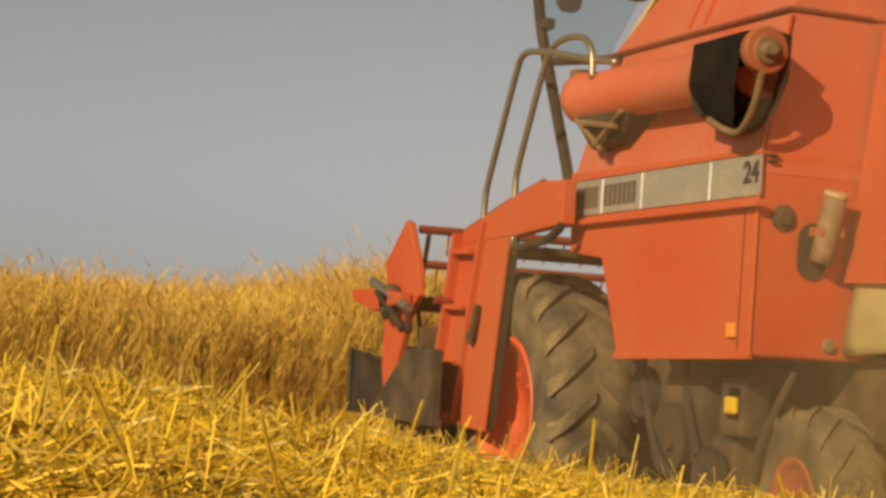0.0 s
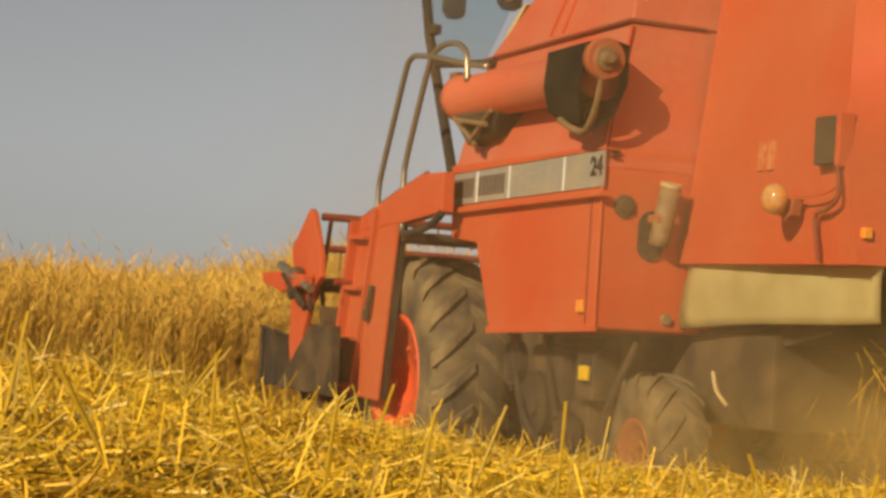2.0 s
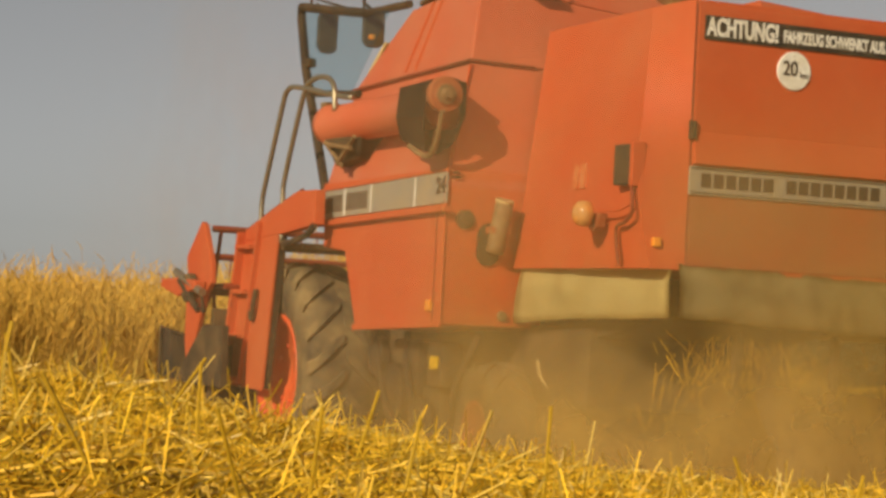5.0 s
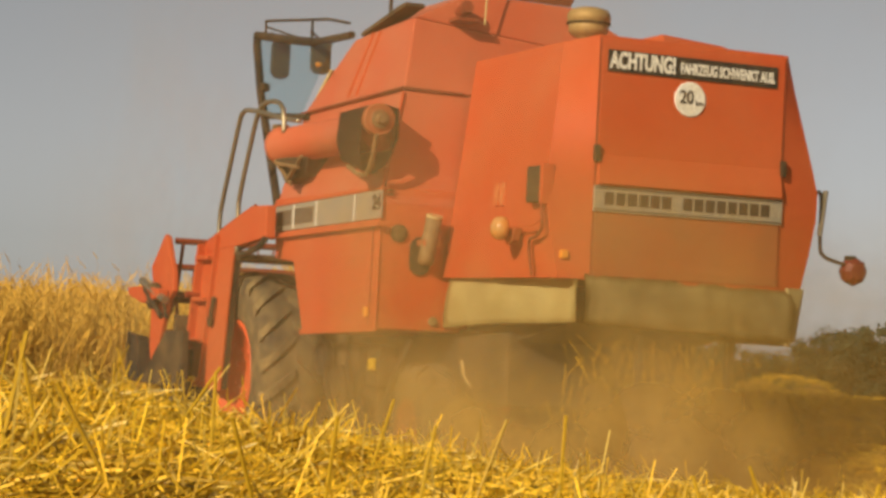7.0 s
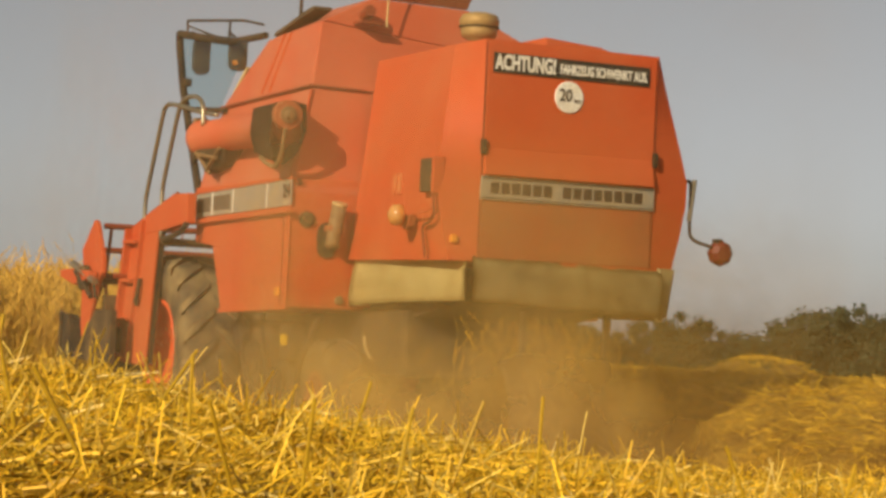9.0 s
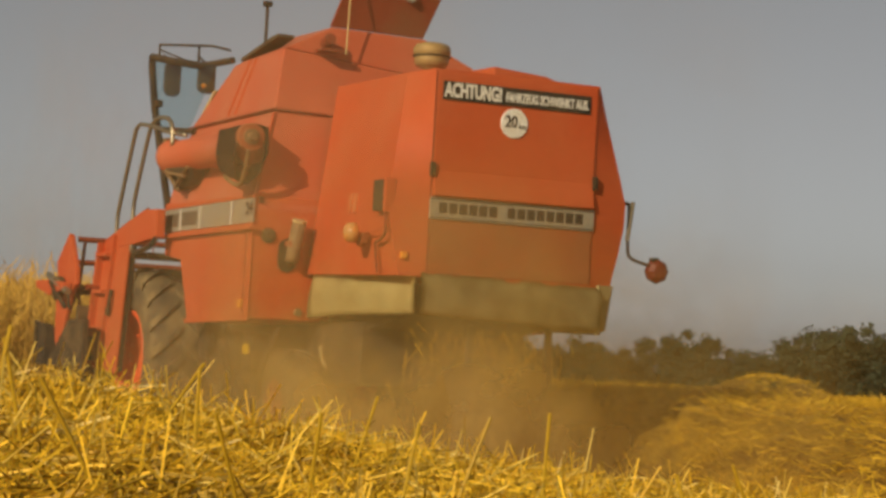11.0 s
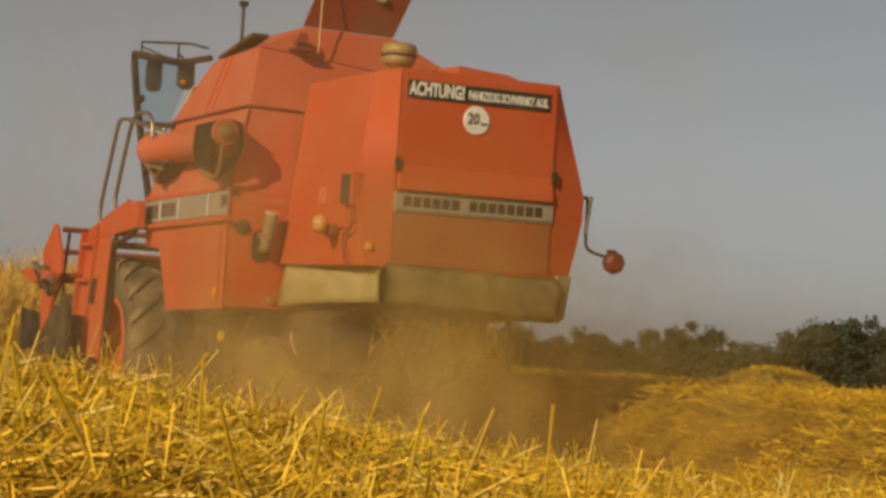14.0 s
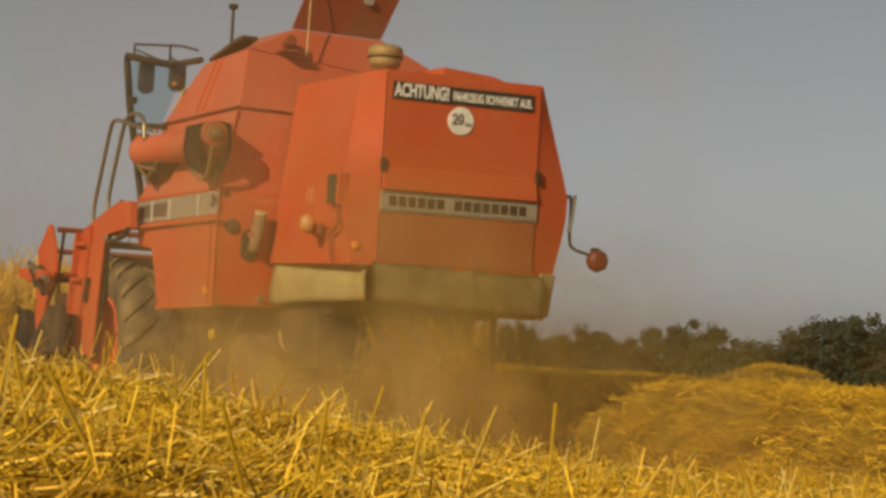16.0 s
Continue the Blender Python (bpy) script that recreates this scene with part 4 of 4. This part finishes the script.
def build_trees():
    """A far belt of broad trees on the lower land."""
    rnd = random.Random(3)
    kinds = []
    for v in range(5):
        tree = thing("tree", "dark green broadleaf tree in a far belt", "tree", "trees of the far belt")
        tall = 9.0
        bm = tube([(0, 0, -0.5), (0.1, 0, 2), (0, 0.15, 5), (0.1, 0.1, 7.5)], 0.16, 7)
        for k in range(6):
            a = k * 1.05 + rnd.random()
            tube([(0, 0.05, 2.6 + k * 0.6), (1.3 * math.cos(a), 1.3 * math.sin(a), 4.0 + k * 0.6)], 0.06, 5, bm)
        part("trunk", bm, bark, tree)
        clumps = [(Vector((rnd.gauss(0, 1.3), rnd.gauss(0, 1.3), rnd.uniform(1.6, 7.4))), rnd.uniform(0.45, 1.0)) for k in range(40)]
        clumps += [(Vector((rnd.gauss(0, 0.7), rnd.gauss(0, 0.7), rnd.uniform(7.2, 8.8))), rnd.uniform(0.2, 0.5)) for k in range(9)]
        verts, faces = [], []
        for c, size in clumps:
            for k in range(260):
                d = Vector((rnd.gauss(0, 1), rnd.gauss(0, 1), rnd.gauss(0, 1))).normalized()
                p = c + d * size * min(1.5, abs(rnd.gauss(0, 0.7)))
                u = (d + Vector((rnd.gauss(0, 0.7), rnd.gauss(0, 0.7), rnd.gauss(0, 0.7)))).normalized()
                e1 = u.orthogonal().normalized() * rnd.uniform(0.05, 0.12)
                e2 = u.cross(e1).normalized() * rnd.uniform(0.05, 0.10)
                b = len(verts)
                verts += [p - e1, p - e2, p + e1, p + e2]
                faces.append((b, b + 1, b + 2, b + 3))
        me = bpy.data.meshes.new("crown")
        me.from_pydata(verts, [], faces)
        me.materials.append(leaf_mat)
        crown = new("crown", me)
        crown.parent = tree
        kinds.append(tree)
    first = set()
    for k in range(64):
        b = 20 + k * 0.30 + rnd.uniform(-0.15, 0.15)
        r = 122 + rnd.uniform(-5, 14)
        x, y = r * math.sin(radians(b)), r * math.cos(radians(b))
        top = -0.6 + 1.7 * smooth(30.2, 32.0, b) + 1.0 * math.exp(-((b - 28.45) / 0.8) ** 2) + 0.25 * math.exp(-((b - 23.5) / 0.6) ** 2)
        g = height(x, y)
        want = (top + 1.15 - g + rnd.choice((-0.8, -0.4, -0.2, 0.0, 0.1))) / 9.0
        m = Matrix.Translation((x, y, g)) @ pose(0, 0, 0, 0, 0, rnd.uniform(0, 360))
        t = kinds[k % 5]
        if k < 5:
            t.matrix_world = m
            t.scale = (want, want, want)
        else:
            t0 = copy_thing(t, m)
            t0.scale = (want * rnd.uniform(0.95, 1.3), want * rnd.uniform(0.95, 1.3), want)


build_straw()
build_stalks()
build_wheat()
build_trees()


# ---- dust and falling straw behind the harvester ----
def dust_material(name, tone, thick, scale, seed):
    """Thin dust: lets most light through, denser in billows, fading out to its rim."""
    m = bpy.data.materials.new(name)
    m.use_nodes = True
    n, l = m.node_tree.nodes, m.node_tree.links
    n.remove(n["Principled BSDF"])
    clear, body, glow, both_, mix = (n.new("ShaderNodeBsdfTransparent"), n.new("ShaderNodeBsdfDiffuse"), n.new("ShaderNodeBsdfTranslucent"), n.new("ShaderNodeMixShader"), n.new("ShaderNodeMixShader"))
    body.inputs["Color"].default_value = glow.inputs["Color"].default_value = (*tone, 1)
    l.new(body.outputs[0], both_.inputs[1])
    l.new(glow.outputs[0], both_.inputs[2])
    tc, sep = n.new("ShaderNodeTexCoord"), n.new("ShaderNodeSeparateXYZ")
    l.new(tc.outputs["UV"], sep.inputs[0])

    def ramp(src, a, b):
        r = n.new("ShaderNodeMapRange")
        r.interpolation_type = "SMOOTHERSTEP"
        r.inputs["From Min"].default_value, r.inputs["From Max"].default_value = a, b
        l.new(src, r.inputs["Value"])
        return r.outputs[0]

    def times(a, b):
        r = n.new("ShaderNodeMath")
        r.operation = "MULTIPLY"
        l.new(a, r.inputs[0])
        if isinstance(b, float):
            r.inputs[1].default_value = b
        else:
            l.new(b, r.inputs[1])
        return r.outputs[0]

    no = n.new("ShaderNodeTexNoise")
    no.noise_dimensions = "4D"
    no.inputs["W"].default_value, no.inputs["Scale"].default_value, no.inputs["Detail"].default_value = seed, scale, 5
    l.new(tc.outputs["Object"], no.inputs["Vector"])
    f = times(ramp(sep.outputs[0], 0.0, 0.35), ramp(sep.outputs[0], 1.0, 0.65))
    f = times(f, times(ramp(sep.outputs[1], 1.0, 0.35), ramp(sep.outputs[1], 0.0, 0.12)))
    f = times(f, ramp(no.outputs[0], 0.25, 0.68))
    f = times(f, thick)
    l.new(f, mix.inputs[0])
    l.new(clear.outputs[0], mix.inputs[1])
    l.new(both_.outputs[0], mix.inputs[2])
    l.new(mix.outputs[0], n["Material Output"].inputs["Surface"])
    return m


def dust(line, low, high, mat, swell, seed):
    """A billowing veil of dust along a line on the ground."""
    cols, rows = 36, 14
    pts = smooth_line([(x, y, 0) for x, y in line], 12)
    me = bpy.data.meshes.new("dust_cloud")
    verts, faces, uv = [], [], []
    for i in range(cols + 1):
        p = pts[round(i / cols * (len(pts) - 1))]
        for j in range(rows + 1):
            v = j / rows
            b = swell * math.sin(math.pi * v) + 0.12 * noise.noise(Vector((i * 0.25, j * 0.3, seed)))
            verts.append((p.x - b * 0.3, p.y - b, low + (high - low) * v))
            uv.append((i / cols, v))
    for i in range(cols):
        for j in range(rows):
            a = i * (rows + 1) + j
            faces.append((a, a + rows + 1, a + rows + 2, a + 1))
    me.from_pydata(verts, [], faces)
    layer = me.uv_layers.new(name="UVMap")
    for lp in me.loops:
        layer.data[lp.index].uv = uv[lp.vertex_index]
    me.polygons.foreach_set("use_smooth", [True] * len(me.polygons))
    me.materials.append(mat)
    ob = tagged(new("dust_cloud", me), "brown dust cloud drifting behind the harvester", "dust cloud", kind="stuff")
    ob.visible_shadow = False
    return ob


DUST_TONE = (0.52, 0.345, 0.10)
TRAILING = [
    (dust([(-2.3, 0.4), (-1.2, -0.5), (0.0, -0.8), (1.2, -0.6)], -0.15, 1.45, dust_material("dust_dense", DUST_TONE, 0.97, 1.6, 1.0), 0.3, 1), 0.5, -1.0),
    (dust([(-1.9, 0.9), (-1.0, 0.05), (0.3, -0.2), (1.15, 0.0)], -0.15, 1.5, dust_material("dust_inner", DUST_TONE, 0.92, 2.0, 4.0), 0.15, 2), 0.8, -0.9),
    (dust([(-1.5, 3.3), (-1.55, 2.6), (-1.5, 1.8), (-1.3, 0.2), (-0.9, -0.6)], -0.15, 1.3, dust_material("dust_flank", DUST_TONE, 0.48, 1.4, 7.0), 0.15, 3), 0.45, -1.2),
    (dust([(-2.0, 3.2), (-1.6, 0.8), (-0.6, -0.7), (0.6, -1.0), (1.5, -1.1)], -0.2, 2.9, dust_material("dust_thin", DUST_TONE, 0.52, 0.8, 9.0), 0.1, 4), 2.2, -0.8),
    (dust([(-2.6, 6.4), (-2.2, 4.0), (-1.9, 1.5), (-0.9, -0.9), (0.8, -1.5), (1.9, -1.7)], -0.4, 4.6, dust_material("dust_haze", (0.58, 0.43, 0.22), 0.26, 0.5, 13.0), 0.05, 6), 0.7, -0.2),
    (dust([(-0.9, -1.2), (0.6, -1.5), (2.0, -1.5), (3.6, -0.8)], -0.1, 1.9, dust_material("dust_drift", DUST_TONE, 0.42, 0.9, 17.0), 0.15, 8), 1.5, -0.6),
]


def build_stream():
    """Straw that drops from the walkers in the machine's trail."""
    rnd = random.Random(21)
    items = []
    for k in range(1500):
        v = rnd.random() ** 0.8
        x = rnd.gauss(0.0, 0.26 + 0.14 * v)
        y = 0.35 - 0.55 * v + rnd.gauss(0, 0.14)
        z = 1.15 - 1.05 * v
        d = Vector((rnd.gauss(0, 0.45), rnd.gauss(0, 0.45), -1)).normalized()
        c = Vector((x, y, z))
        n = rnd.uniform(0.06, 0.22)
        items.append((c, c + d * n, rnd.uniform(0.002, 0.0035), 0.0018))
    return strips("straw_stream", items, straw_mat, "straw stream dropping from under the rear skirt", "straw")


TRAILING.append((build_stream(), 0, 0))


# ---- motion ----
def drive(t):
    """Place and heading of the harvester at t, gliding between the rows."""
    rows = DRIVE
    i = max(0, min(len(rows) - 2, sum(1 for r in rows if r[0] <= t) - 1))
    a, b = rows[i], rows[i + 1]
    p, q = rows[max(i - 1, 0)], rows[min(i + 2, len(rows) - 1)]
    h = b[0] - a[0]
    u = (t - a[0]) / h
    out = []
    for k in (1, 2, 3):
        va = (b[k] - p[k]) / (b[0] - p[0])
        vb = (q[k] - a[k]) / (q[0] - a[0])
        out.append((1 + 2 * u) * (1 - u) ** 2 * a[k] + u * (1 - u) ** 2 * h * va + u * u * (3 - 2 * u) * b[k] + u * u * (u - 1) * h * vb)
    return out


def motions():
    times = [k * 0.5 for k in range(33)]
    places = [drive(t) for t in times]
    walk(harvester, [(t, pose(x, y, LIFT, 0, 0, yaw)) for t, (x, y, yaw) in zip(times, places)])
    for wheel, r in WHEELS:
        at = tuple(wheel.location)
        run, rows = 0.0, []
        for k, (x, y, yaw) in enumerate(places):
            if k:
                run += math.hypot(x - places[k - 1][0], y - places[k - 1][1])
            rows.append((times[k], pose(*at, -math.degrees(run / r), 0, -7 if r < 0.5 else 0)))
        walk(wheel, rows)
    for ob, dx, dy in TRAILING:
        late = [1 - smooth(0.0, 6.0, t) for t in times]
        walk(ob, [(t, pose(x + dx * k, y + dy * k, 0, 0, 0, yaw)) for t, k, (x, y, yaw) in zip(times, late, places)])


motions()
